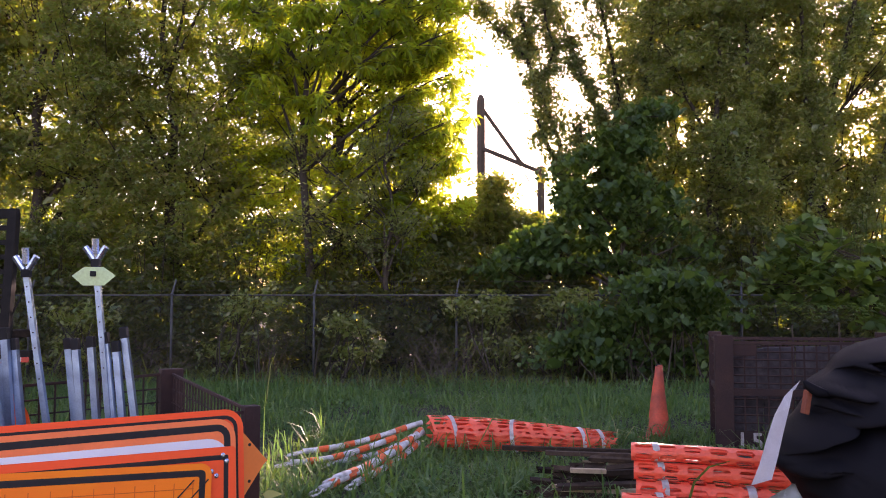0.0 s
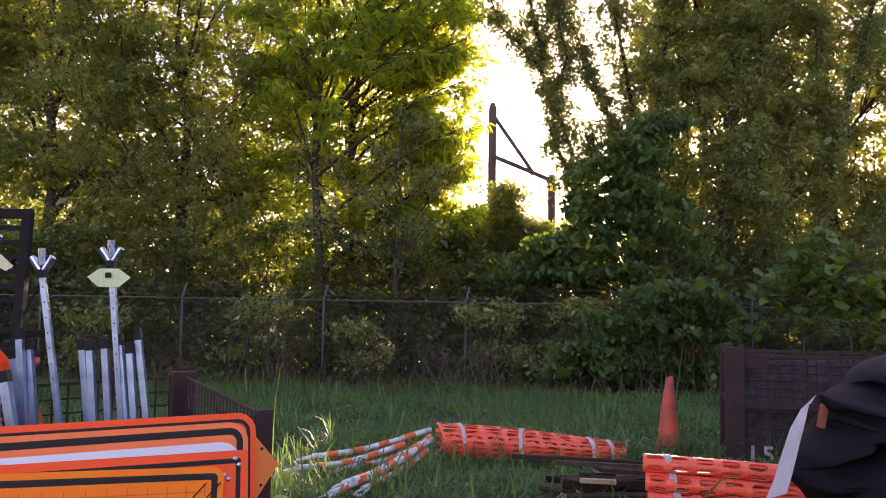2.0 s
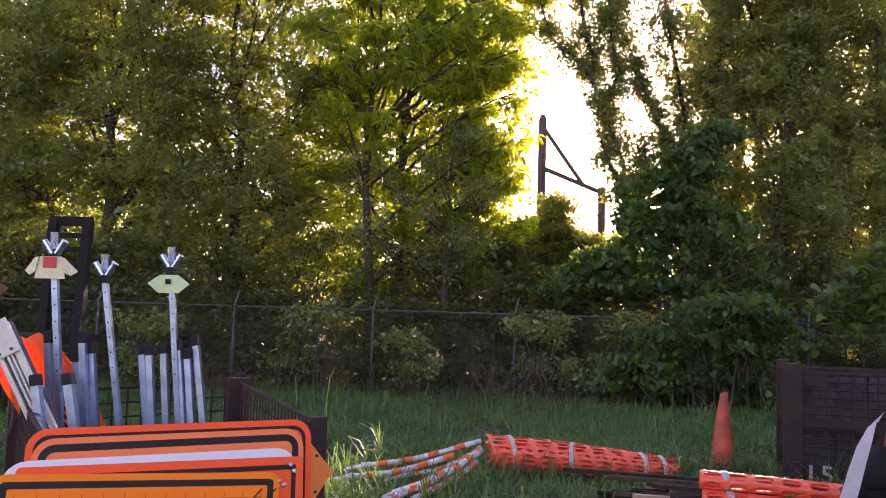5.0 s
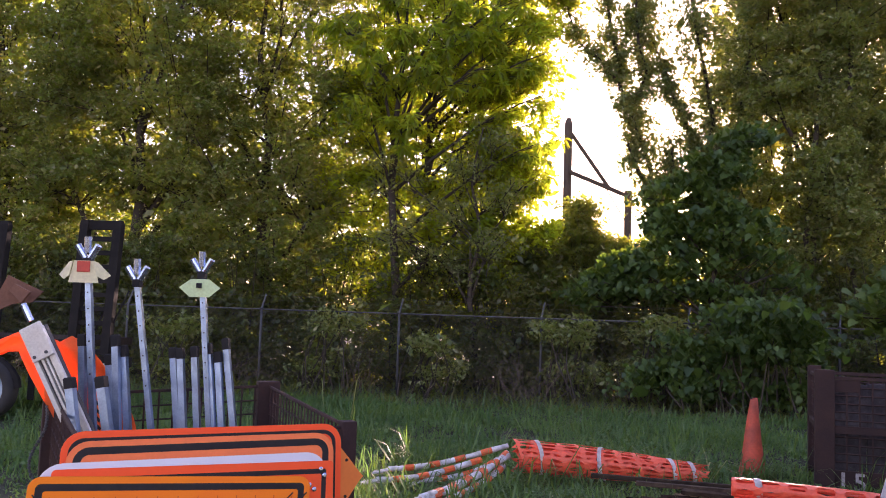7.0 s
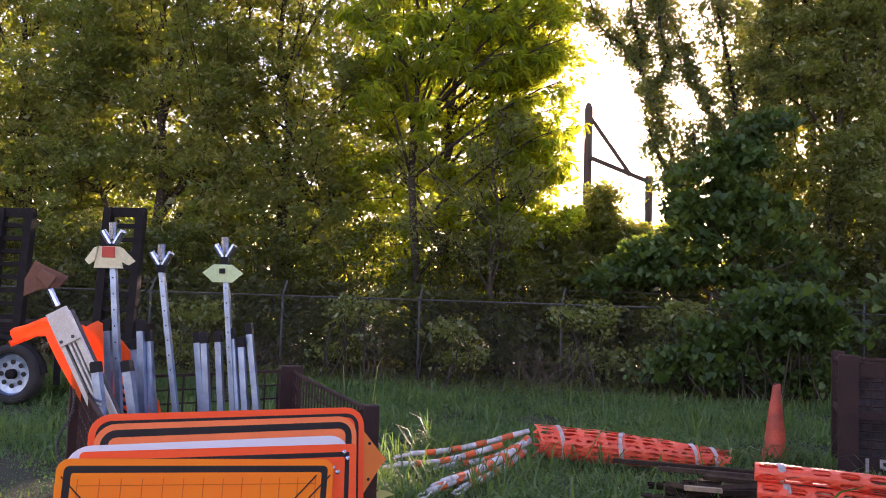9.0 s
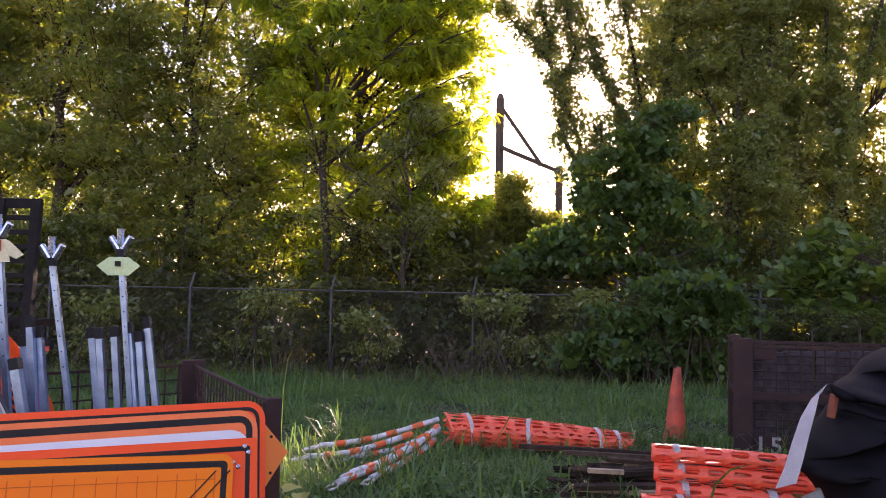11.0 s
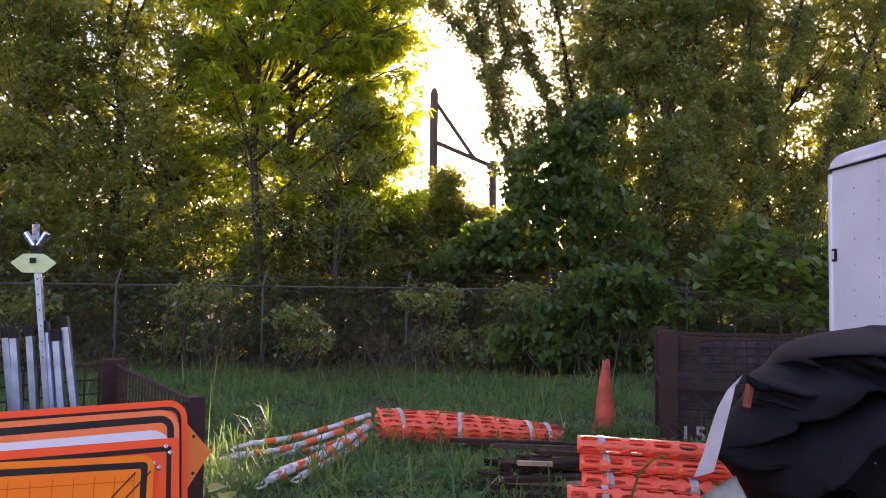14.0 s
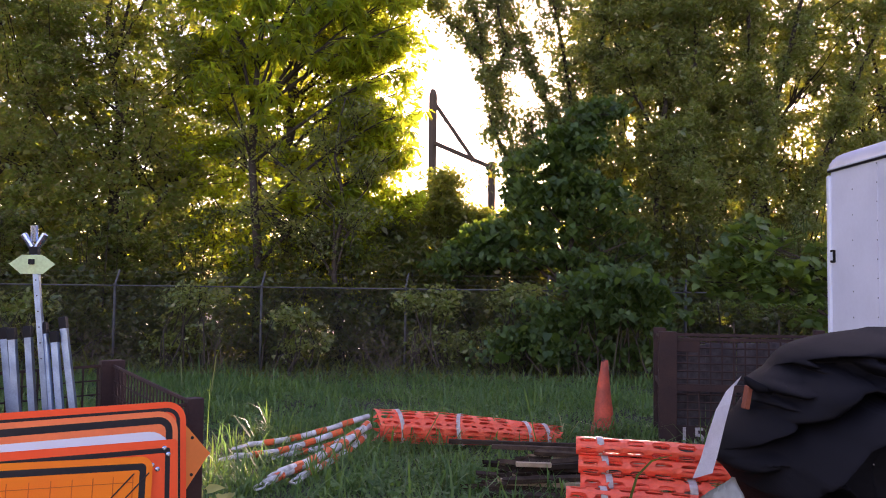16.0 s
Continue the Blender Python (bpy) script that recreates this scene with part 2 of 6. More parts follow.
def leaves(centres, size, droop=0.5, wide=0.55, fold=0.25, spread=0.35):
    """Folded leaves at the centres: each two triangles along a midrib, hanging by droop."""
    n = len(centres)
    az = rng.uniform(0, 2 * np.pi, n)
    d = np.stack([np.cos(az), np.sin(az), -droop + rng.normal(0, 0.5, n)], 1)
    d /= np.linalg.norm(d, axis=1)[:, None]
    up = rng.normal(0, 0.55, (n, 3)) + [0, 0, 1]
    side = np.cross(d, up)
    side /= np.linalg.norm(side, axis=1)[:, None] + 1e-9
    nor = np.cross(side, d)
    s = (size * np.exp(rng.normal(0, spread, n)))[:, None]
    base, tip = centres - d * s * 0.5, centres + d * s * 0.5
    left = centres - d * s * 0.08 + side * s * wide * 0.5 + nor * s * fold * 0.5
    right = centres - d * s * 0.08 - side * s * wide * 0.5 + nor * s * fold * 0.5
    v = np.stack([base, left, tip, right], 1).reshape(-1, 3)
    i = np.arange(n)[:, None] * 4
    f = np.concatenate([i + [0, 2, 1], i + [0, 3, 2]], 1).reshape(-1, 3)
    return v, f


def broad_leaves(centres, size, droop=0.6):
    """Heart-shaped leaves with a folded midrib and a pointed tip, ten triangles each."""
    n = len(centres)
    az = rng.uniform(0, 2 * np.pi, n)
    d = np.stack([np.cos(az), np.sin(az), -droop + rng.normal(0, 0.3, n)], 1)
    d /= np.linalg.norm(d, axis=1)[:, None]
    up = rng.normal(0, 0.3, (n, 3)) + [0, -0.25, 1]
    side = np.cross(d, up)
    side /= np.linalg.norm(side, axis=1)[:, None] + 1e-9
    nor = np.cross(side, d)
    s = (size * np.exp(rng.normal(0, 0.28, n)))[:, None]
    prof = [(-0.42, 0.0, 0.0), (0.55, 0.0, -0.10), (-0.50, 0.26, 0.06), (-0.22, 0.44, 0.12), (0.12, 0.32, 0.08), (-0.50, -0.26, 0.06), (-0.22, -0.44, 0.12), (0.12, -0.32, 0.08), (0.1, 0.0, 0.0)]
    v = np.stack([centres + d * s * a + side * s * b + nor * s * c for a, b, c in prof], 1).reshape(-1, 3)
    i = np.arange(n)[:, None] * 9
    tri = [(0, 3, 2), (0, 8, 3), (8, 4, 3), (8, 1, 4), (0, 5, 6), (0, 6, 8), (8, 6, 7), (8, 7, 1)]
    f = np.concatenate([i + list(t) for t in tri], 1).reshape(-1, 3)
    return v, f


def clumps(blobs, per, loose=0.42, shell=0.55):
    """Leaf places: every blob (x, y, z, rx, ry, rz, number of clumps) is filled with clumps of leaves, denser near its skin."""
    out, cores = [], []
    for x, y, z, rx, ry, rz, k in blobs:
        q = rng.normal(0, 1, (k, 3))
        q /= np.linalg.norm(q, axis=1)[:, None]
        q *= (shell + (1 - shell) * rng.random(k) ** 0.5)[:, None] * rng.uniform(0.75, 1.12, k)[:, None]
        c = q * [rx, ry, rz] + [x, y, z]
        cores.append(c)
        r = rng.uniform(0.55, 1.3, k) * loose
        m = rng.integers(int(per * 0.5), int(per * 1.5), k)
        idx = np.repeat(np.arange(k), m)
        ball = rng.normal(0, 1, (len(idx), 3))
        ball *= (1.75 * rng.random(len(idx)) ** 0.45 / np.linalg.norm(ball, axis=1))[:, None]
        out.append(c[idx] + ball * r[idx][:, None] * [0.78, 0.66, 0.34])
    return np.concatenate(out), cores


def tree(name, label, x, y, trunk_r, top, blobs, per, leaf, mat, lean=(0, 0), broad=False, loose=0.42, shell=0.55, droop=0.5, limbs=3, category="tree", cut=0.15):
    """A tree at (x, y): trunk, limbs into every blob of the crown, twigs into clumps, and the leaves. Blobs are relative to the foot."""
    root = thing(name, x, y, 0, label, category)
    pts, cores = clumps(blobs, per, loose, shell)
    pts = pts[pts[:, 2] > cut]
    v, f = broad_leaves(pts, leaf, droop) if broad else leaves(pts, leaf, droop)
    if not broad:
        # larger leaves deep in the crown
        inside = 0.085 if mat == M_LEAF_A else 0.04 if mat == M_LEAF_B else 0.058
        inner = pts[rng.random(len(pts)) < inside] + rng.normal(0, 0.25, 3) * [1, 0, 1] + [0, 0.5, 0]
        v2, f2 = leaves(inner, leaf * 2.1, droop)
        v, f = np.concatenate([v, v2]), np.concatenate([f, f2 + len(v)])
    bm = bmesh.new()
    if trunk_r > 0:
        n = 9
        line = [Vector((lean[0] * (k / n) ** 1.3 + 0.12 * math.sin(k * 1.7 + x), lean[1] * k / n + 0.10 * math.sin(k * 1.1 + y), -0.15 + top * k / n)) for k in range(n + 1)]
        tube(bm, line, [trunk_r * (1 - 0.8 * k / n) * (1.25 if k == 0 else 1) for k in range(n + 1)], 9)
        for b, core in zip(blobs, cores):
            k0 = min(n - 1, max(1, int(n * max(0.12, (b[2] - b[5] * 0.9) / top) * 0.9)))
            a, c = line[k0], Vector(b[:3])
            r = trunk_r * (1 - 0.8 * k0 / n) * 0.6
            mid = a.lerp(c, 0.5) + Vector((rng.normal(0, 0.25), rng.normal(0, 0.2), 0.15))
            tube(bm, [a, a.lerp(mid, 0.55), mid, mid.lerp(c, 0.6), c], [r, r * 0.85, r * 0.65, r * 0.5, r * 0.3], 6)
            for q in core[: limbs * 4]:
                q = Vector(q)
                m2 = mid.lerp(q, 0.5) + Vector(rng.normal(0, 0.15, 3))
                tube(bm, [mid.lerp(c, rng.random()), m2, q], [r * 0.32, r * 0.2, 0.012], 4, False)
    else:
        for b, core in zip(blobs, cores):
            for q in core[: limbs * 6]:
                q = Vector(q)
                foot = Vector((b[0] + rng.normal(0, 0.3), b[1] + rng.normal(0, 0.3), -0.05))
                tube(bm, [foot, foot.lerp(q, 0.5) + Vector(rng.normal(0, 0.12, 3)), q], [0.022, 0.014, 0.005], 4, False)
    part("trunk" if trunk_r > 0 else "branchwork", bm, M_BARK, root, smooth=True)
    fast_mesh("crown" if trunk_r > 0 else "foliage", v, f, mat, root)
    return root


# ---- ground and grass ----
def lie(x, y):
    """Height of the ground: level near by, with slight swells."""
    return 0.03 * np.sin(x * 0.9 + 0.4) * np.cos(y * 0.7) * np.clip((y - 5) / 4, 0, 1)


def make_ground():
    xs = np.concatenate([[-900, -200, -60], np.linspace(-30, 30, 61), [60, 200, 900]])
    ys = np.concatenate([[-900, -200, -40], np.linspace(-10, 40, 51), [60, 120, 300, 900]])
    gx, gy = np.meshgrid(xs, ys)
    v = np.stack([gx, gy, np.where((abs(gx) < 31) & (gy < 41) & (gy > -11), lie(gx, gy), 0)], 2).reshape(-1, 3)
    nx, ny = len(xs), len(ys)
    i = (np.arange(ny - 1)[:, None] * nx + np.arange(nx - 1)).reshape(-1, 1)
    f = i + np.array([0, 1, nx + 1, nx])
    ob = fast_mesh("ground", v, f, M_SOIL)
    ob.data.shade_smooth()
    tagged(ob, "dark soil under rough grass", "ground", kind="structure")


make_ground()


def blades(px, py, height, width, bend=0.5):
    """Arching grass blades, three triangles each."""
    n = len(px)
    az = rng.uniform(0, 2 * np.pi, n)
    h = height * np.exp(rng.normal(0, 0.42, n))
    w = width * rng.uniform(0.6, 1.4, n)
    out = np.stack([np.cos(az), np.sin(az), np.zeros(n)], 1)
    side = np.stack([-np.sin(az), np.cos(az), np.zeros(n)], 1)
    c = np.clip(np.abs(rng.normal(bend, 0.4, n)), 0, 1.35)
    foot = np.stack([px, py, lie(px, py) - 0.01], 1)
    z = np.array([0, 0, 1.0])
    mid = foot + out * (h * 0.38 * c)[:, None] + z * (h * (0.66 - 0.1 * c))[:, None]
    tip = foot + out * (h * c * (0.75 + 0.25 * c))[:, None] + z * (h * (1 - 0.42 * c ** 2))[:, None]
    ws = side * w[:, None] * 0.5
    v = np.stack([foot - ws, foot + ws, mid + ws * 0.85, mid - ws * 0.85, tip], 1).reshape(-1, 3)
    i = np.arange(n)[:, None] * 5
    f = np.concatenate([i + [0, 1, 2], i + [0, 2, 3], i + [3, 2, 4]], 1).reshape(-1, 3)
    return v, f


def grass_field():
    n = 185000
    y = 3.2 + (13.2 + rng.normal(0, 0.35, n)) * rng.random(n) ** 0.85
    x = rng.uniform(-0.75, 0.66, n) * (y + 1.5)
    patchy = np.sin(x * 1.3 + 2.1 * np.sin(y * 0.8)) + np.sin(y * 1.9 + x * 0.6)
    keep = rng.random(n) < 0.72 + 0.16 * patchy
    x, y, patchy = x[keep], y[keep], patchy[keep]
    h = 0.085 + 0.034 * patchy + 0.015 * np.clip((y - 9) / 6, 0, 1)
    v, f = blades(x, y, h, 0.0085 + 0.0005 * y, 0.95)
    tagged(fast_mesh("grass", v, f, M_GRASS), "uneven green grass, unmown", "grass", kind="stuff")
    # tufts and seed stalks
    cx, cy = [], []
    for k in range(520):
        yy = 6.5 + 9.6 * rng.random()
        xx = rng.uniform(-0.62, 0.55) * yy
        m = rng.integers(10, 34)
        cx.append(xx + rng.normal(0, 0.09, m))
        cy.append(yy + rng.normal(0, 0.07, m))
    cx, cy = np.concatenate(cx), np.concatenate(cy)
    v, f = blades(cx, cy, 0.22, 0.013, 1.0)
    n = 9000
    y = 6.0 + 7.0 * rng.random(n)
    x = rng.uniform(-0.62, 0.5, n) * y
    keep = np.sin(x * 2.3 + y) + np.sin(y * 2.9 - x * 1.7) > 0.1
    x, y = x[keep], y[keep]
    cv, cf = broad_leaves(np.stack([x, y, lie(x, y) + rng.uniform(0.03, 0.13, len(x))], 1), 0.045, 0.1)
    tagged(fast_mesh("clover", cv, cf, M_GRASS), "small broad weed leaves among the grass", "weeds", kind="stuff")
    tagged(fast_mesh("grass_tufts", v, f, M_GRASS), "taller tufts of coarse grass", "grass", kind="stuff")


grass_field()


def rough_growth():
    n = 14000
    x, y = rng.uniform(-16, 14, n), rng.uniform(15.9, 20.8, n)
    v, f = blades(x, y, 0.09 + 0.2 * rng.random(n) ** 3, 0.028, 1.3)
    tagged(fast_mesh("rough_weeds", v, f, M_LEAF_D), "rough dark weeds along the foot of the fence", "weeds", kind="stuff")


rough_growth()


# ---- trees behind the fence ----
def tall_blobs(w, d, z0, z1, k, rows=4, jitter=0.5):
    """Blobs stacked over a crown of width w, from height z0 to z1, k clumps each."""
    out = []
    for r in range(rows):
        t = (r + 0.5) / rows
        half = w / 2 * (0.8 + 0.3 * math.sin(math.pi * t))
        for sx in (-0.6, 0.0, 0.6):
            out.append((sx * half * 1.2 + rng.normal(0, jitter * 0.3), rng.normal(0, d * 0.15), z0 + (z1 - z0) * t + rng.normal(0, jitter * 0.5),
                        half * 0.75, d * 0.55, (z1 - z0) / rows * 0.85, k))
    return out


OLIVE = "tall broadleaf tree with olive-green leaves, backlit by low sun"
# The first tree stands almost wholly out of view, kept for its shade.
LEFT = [(-20.5, 25, 6.5, 34), (-15.2, 23.5, 5.6, 62), (-10.9, 22.5, 5.0, 66), (-7.0, 22.6, 4.8, 66)]
for k, (x, y, w, c) in enumerate(LEFT):
    tree("tree", OLIVE, x, y, 0.2, 11.5, tall_blobs(w, 3.6, 1.2, 11.8, c), 122, 0.094, M_LEAF_A, lean=(0.5 * (-1) ** k, 0), shell=0.0, loose=0.46)
tree("tree", "leafy maple with bright backlit yellow-green leaves beside the clearing", -2.6, 22.0, 0.15, 12.0,
     tall_blobs(4.4, 1.6, 1.4, 11.8, 40) + [(1.6, 0, 7.6, 0.8, 0.5, 0.6, 26), (1.7, -0.1, 6.5, 0.6, 0.4, 0.5, 18), (1.3, 0.2, 5.6, 0.8, 0.5, 0.6, 20), (2.2, 0.3, 5.1, 0.9, 0.5, 0.9, 28), (2.1, 0.2, 3.9, 0.9, 0.5, 0.7, 28), (1.95, 0, 6.1, 0.62, 0.5, 0.5, 22), (2.35, 0, 8.1, 0.95, 0.5, 0.6, 26),
     (2.5, 0, 9.3, 1.0, 0.6, 0.7, 24), (2.9, 0, 10.6, 1.2, 1.1, 0.9, 40), (3.7, 0.3, 11.6, 1.2, 1.2, 0.9, 44)],
     106, 0.12, M_LEAF_B, shell=0.0, loose=0.42)


def sprays(centres, leaf, per):
    """Drooping hands of long leaflets that spread from the end of every twig."""
    c = np.repeat(np.asarray(centres, float), per, axis=0)
    n = len(c)
    az = rng.uniform(0, 2 * np.pi, n)
    el = rng.uniform(-1.25, 0.25, n)
    d = np.stack([np.cos(az) * np.cos(el), np.sin(az) * np.cos(el), np.sin(el)], 1)
    s = (leaf * rng.uniform(0.6, 1.25, n))[:, None]
    side = np.cross(d, rng.normal(0, 0.4, (n, 3)) + [0, 0, 1])
    side /= np.linalg.norm(side, axis=1)[:, None] + 1e-9
    a = c + d * s * rng.uniform(0.1, 0.5, (n, 1))
    m = a + d * s * 0.45
    tip = a + d * s - np.array([0, 0, 1]) * s * 0.22
    v = np.stack([a, m + side * s * 0.15, tip, m - side * s * 0.15], 1).reshape(-1, 3)
    i = np.arange(n)[:, None] * 4
    return v, np.concatenate([i + [0, 2, 1], i + [0, 3, 2]], 1).reshape(-1, 3)


def spray_tree():
    """A tree whose big drooping leaves hang in layered hands along spreading boughs."""
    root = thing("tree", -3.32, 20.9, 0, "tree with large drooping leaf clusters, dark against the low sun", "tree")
    bm = bmesh.new()
    trunk = [Vector((0.12 * math.sin(k), 0.1 * math.cos(k), -0.1 + 1.2 * k)) for k in range(10)]
    tube(bm, trunk, [0.13 - 0.011 * k for k in range(10)], 8)
    ends = []
    for k, (x, y, z) in enumerate(((3.55, 0.3, 6.1), (3.6, 0.5, 7.35), (3.7, 0.2, 8.35), (3.4, 0.6, 9.2), (2.6, -0.3, 8.9), (2.2, -0.5, 7.8), (1.4, -0.7, 8.5), (0.7, -0.8, 7.6), (0.2, -0.7, 8.7), (-0.6, -0.8, 8.2), (-0.9, -0.7, 7.0),
                                   (0.3, -0.9, 6.4), (-1.6, -0.6, 8.8), (3.4, 0.4, 5.1), (2.7, 0.1, 4.4), (1.5, -0.4, 9.4), (2.9, 0.5, 9.9), (-0.3, -0.5, 9.6))):
        e = Vector((x, y, z))
        a = trunk[max(2, min(8, int((z - 1.0 - 0.35 * abs(x)) / 1.2)))]
        mid = a.lerp(e, 0.55) + Vector((0, 0, 0.3))
        tube(bm, [a, a.lerp(mid, 0.5) + Vector((0, 0, 0.05)), mid, mid.lerp(e, 0.6) + Vector((0, 0, 0.06)), e], [0.05, 0.042, 0.032, 0.02, 0.008], 5)
        for j in range(15):
            t = rng.uniform(0.45, 1.05)
            q = mid.lerp(e, (t - 0.4) / 0.6) + Vector((rng.normal(0, 0.30), rng.normal(0, 0.3), rng.normal(0, 0.16)))
            tube(bm, [mid.lerp(e, max(0, (t - 0.55) / 0.6)), q], [0.012, 0.005], 3, False)
            ends.append(tuple(q))
    part("trunk", bm, M_BARK, root, smooth=True)
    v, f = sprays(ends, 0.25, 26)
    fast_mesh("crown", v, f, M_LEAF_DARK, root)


tree("tree", "slender tree with fine olive leaves before the maple", -1.3, 20.5, 0.09, 6.4,
     [(-0.6, 0, 3.1, 0.9, 0.5, 0.6, 26), (0.5, 0, 3.4, 0.8, 0.5, 0.6, 24), (-0.7, 0, 4.3, 0.9, 0.5, 0.6, 28), (0.5, 0, 4.6, 0.75, 0.5, 0.6, 24), (-0.4, 0, 5.4, 0.8, 0.5, 0.6, 24), (0.3, 0, 6.0, 0.6, 0.4, 0.4, 16),
      (-1.9, 0.1, 3.6, 0.9, 0.5, 0.8, 26), (-2.0, 0.1, 5.2, 0.8, 0.5, 0.7, 22)], 40, 0.075, M_LEAF_C, shell=0.0, loose=0.34)
M_LEAF_VINE = leaf_material("climbing_vine_leaves", (0.085, 0.15, 0.065), (0.13, 0.14, 0.06), (0.44, 0.46, 0.06), 0.36, 0.42, 0.5, 0.9, 0.5)
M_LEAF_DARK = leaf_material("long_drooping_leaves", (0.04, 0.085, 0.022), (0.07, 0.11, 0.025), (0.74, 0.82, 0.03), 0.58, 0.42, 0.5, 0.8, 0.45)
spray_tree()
RIGHT = [(7.1, 22.4, 3.4, 66), (10.2, 23.0, 3.6, 42), (13.8, 23.4, 4.0, 30), (17.4, 24.0, 5.0, 30)]
for k, (x, y, w, c) in enumerate(RIGHT):
    tree("tree", "tall tree with grey-green leaves and climbing vines", x, y, 0.2, 11.5, tall_blobs(w, 3.2, 1.2, 11.8, c), 124, 0.088, M_LEAF_C,
         lean=(0.5 * (-1) ** k, 0), shell=0.0, loose=0.42)


def vine_tree(label, y, stems, leaf, per, mat, wide=1.0):
    """Bare stems wrapped in climbing leaves: each stem a line of (x, z, radius of its leaf coat), with short leafy twigs."""
    x0 = stems[0][0][0]
    root = thing("vine_covered_tree", x0, y, 0, label, "tree")
    bm = bmesh.new()
    pts = []
    for si, stem in enumerate(stems):
        line = [Vector((x - x0 + rng.normal(0, 0.03), 0.25 * math.sin(i * 1.1 + si), z)) for i, (x, z, c) in enumerate(stem)]
        tube(bm, line, [max(0.025, 0.085 - 0.008 * i - 0.02 * (si > 0)) for i in range(len(line))], 7)
        for (p, a), (q, b) in zip(zip(line, stem), zip(line[1:], stem[1:])):
            d = q - p
            for j in range(max(2, int(d.length * 13))):
                t = rng.random()
                c = a[2] * (1 - t) + b[2] * t
                core = p.lerp(q, t)
                tip = core + Vector((rng.normal(0, c * 0.75), rng.normal(0, c * 0.75), rng.normal(0.05, 0.18)))
                tube(bm, [core, core.lerp(tip, 0.6) + Vector((0, 0, 0.03)), tip], [0.012, 0.007, 0.003], 3, False)
                m = int(per * rng.uniform(0.5, 1.5))
                along = rng.random(m) ** 0.7
                pts.append(np.array(core)[None] + (np.array(tip - core))[None] * along[:, None] + rng.normal(0, 0.07 * wide + 0.12 * c, (m, 3)))
    part("trunk", bm, M_BARK, root, smooth=True)
    v, f = leaves(np.concatenate(pts), leaf, 0.7)
    fast_mesh("crown", v, f, mat, root)


vine_tree("leaning vine-covered tree with sparse leaves against the sky", 22.4,
          [[(3.9, -0.1, 0.4), (3.5, 2.9, 0.5), (3.2, 4.8, 0.6), (3.0, 5.8, 0.62), (2.65, 6.75, 0.58), (2.2, 7.9, 0.38), (1.75, 8.6, 0.3), (1.2, 9.1, 0.4), (0.9, 9.9, 0.5), (0.7, 11.0, 0.5)],
           [(2.3, 7.8, 0.2), (2.28, 8.5, 0.25), (2.0, 9.1, 0.35), (1.9, 10.2, 0.5)],
           [(2.75, 6.6, 0.4), (2.7, 7.4, 0.3), (2.95, 8.2, 0.35), (2.7, 9.0, 0.4), (2.6, 10.2, 0.5)],
           [(3.2, 4.9, 0.6), (2.75, 5.5, 0.4), (2.45, 6.3, 0.25)],
           [(3.3, 5.0, 0.5), (3.6, 5.7, 0.3), (3.55, 6.2, 0.2)]], 0.09, 100, M_LEAF_VINE)
vine_tree("tree with forked slanting stems in climbing leaves", 22.7,
          [[(5.3, -0.1, 0.4), (4.9, 3.5, 0.5), (4.6, 5.2, 0.4), (4.3, 6.0, 0.16), (3.95, 6.9, 0.2), (3.65, 7.6, 0.3), (3.4, 8.5, 0.42), (3.0, 9.6, 0.55), (2.9, 11.0, 0.6)],
           [(4.5, 5.8, 0.3), (4.75, 7.0, 0.5), (4.5, 8.2, 0.6), (4.2, 9.4, 0.6), (4.0, 11.0, 0.7)],
           [(4.7, 5.0, 0.6), (5.3, 6.6, 0.75), (5.5, 8.2, 0.8), (5.6, 10.0, 0.8), (5.6, 11.5, 0.7)]], 0.09, 105, M_LEAF_VINE)
for label, y, stems in (("tall stem thick with climbing leaves", 21.6, [[(6.6, -0.1, 0.3), (6.7, 3.0, 0.5), (7.0, 6.0, 0.5), (7.1, 9.0, 0.5), (7.2, 11.5, 0.5)]]),
                        ("tall straight stem in a thick coat of vines", 21.5, [[(8.0, -0.1, 0.3), (7.9, 3.0, 0.5), (7.75, 6.0, 0.45), (7.7, 9.0, 0.5), (7.6, 11.5, 0.5)]]),
                        ("dark slanting trunk with vines and thin leaves", 21.8, [[(8.9, -0.1, 0.2), (9.2, 3.0, 0.3), (9.7, 5.6, 0.4), (10.3, 8.0, 0.45), (10.8, 10.5, 0.6)], [(9.6, 5.2, 0.3), (9.3, 7.0, 0.35), (9.2, 9.5, 0.5)]]),
                        ("dark slanting trunk with broad sparse crown", 22.0, [[(10.2, -0.1, 0.2), (10.7, 3.4, 0.35), (11.6, 5.8, 0.4), (12.6, 8.2, 0.5), (13.4, 10.5, 0.6)], [(11.2, 4.8, 0.3), (12.6, 5.6, 0.45), (14.0, 6.2, 0.5)]])):
    vine_tree(label, y, stems, 0.09, 120, M_LEAF_C)

# undergrowth along the fence
UNDER = "dense dark undergrowth with vines along the fence"
for k in range(17):
    x = -17.5 + 2.06 * k
    low = 2.6 if -1.5 < x < 4 else 3.0
    tree("bush", UNDER, x, 20.4 + 0.35 * math.sin(k * 2.3), 0, low, [(0, 0, 0.6, 1.7, 0.9, 0.85, 58), (0.4 * math.sin(k), 0.4, 1.7, 1.6, 0.9, 1.0, 58),
         (0.5 * math.cos(k), 0.6, low, 1.1, 0.8, 0.6, 10)], 62, 0.115, M_LEAF_D, category="bush", shell=0.0, loose=0.5, limbs=2, cut=0.03)
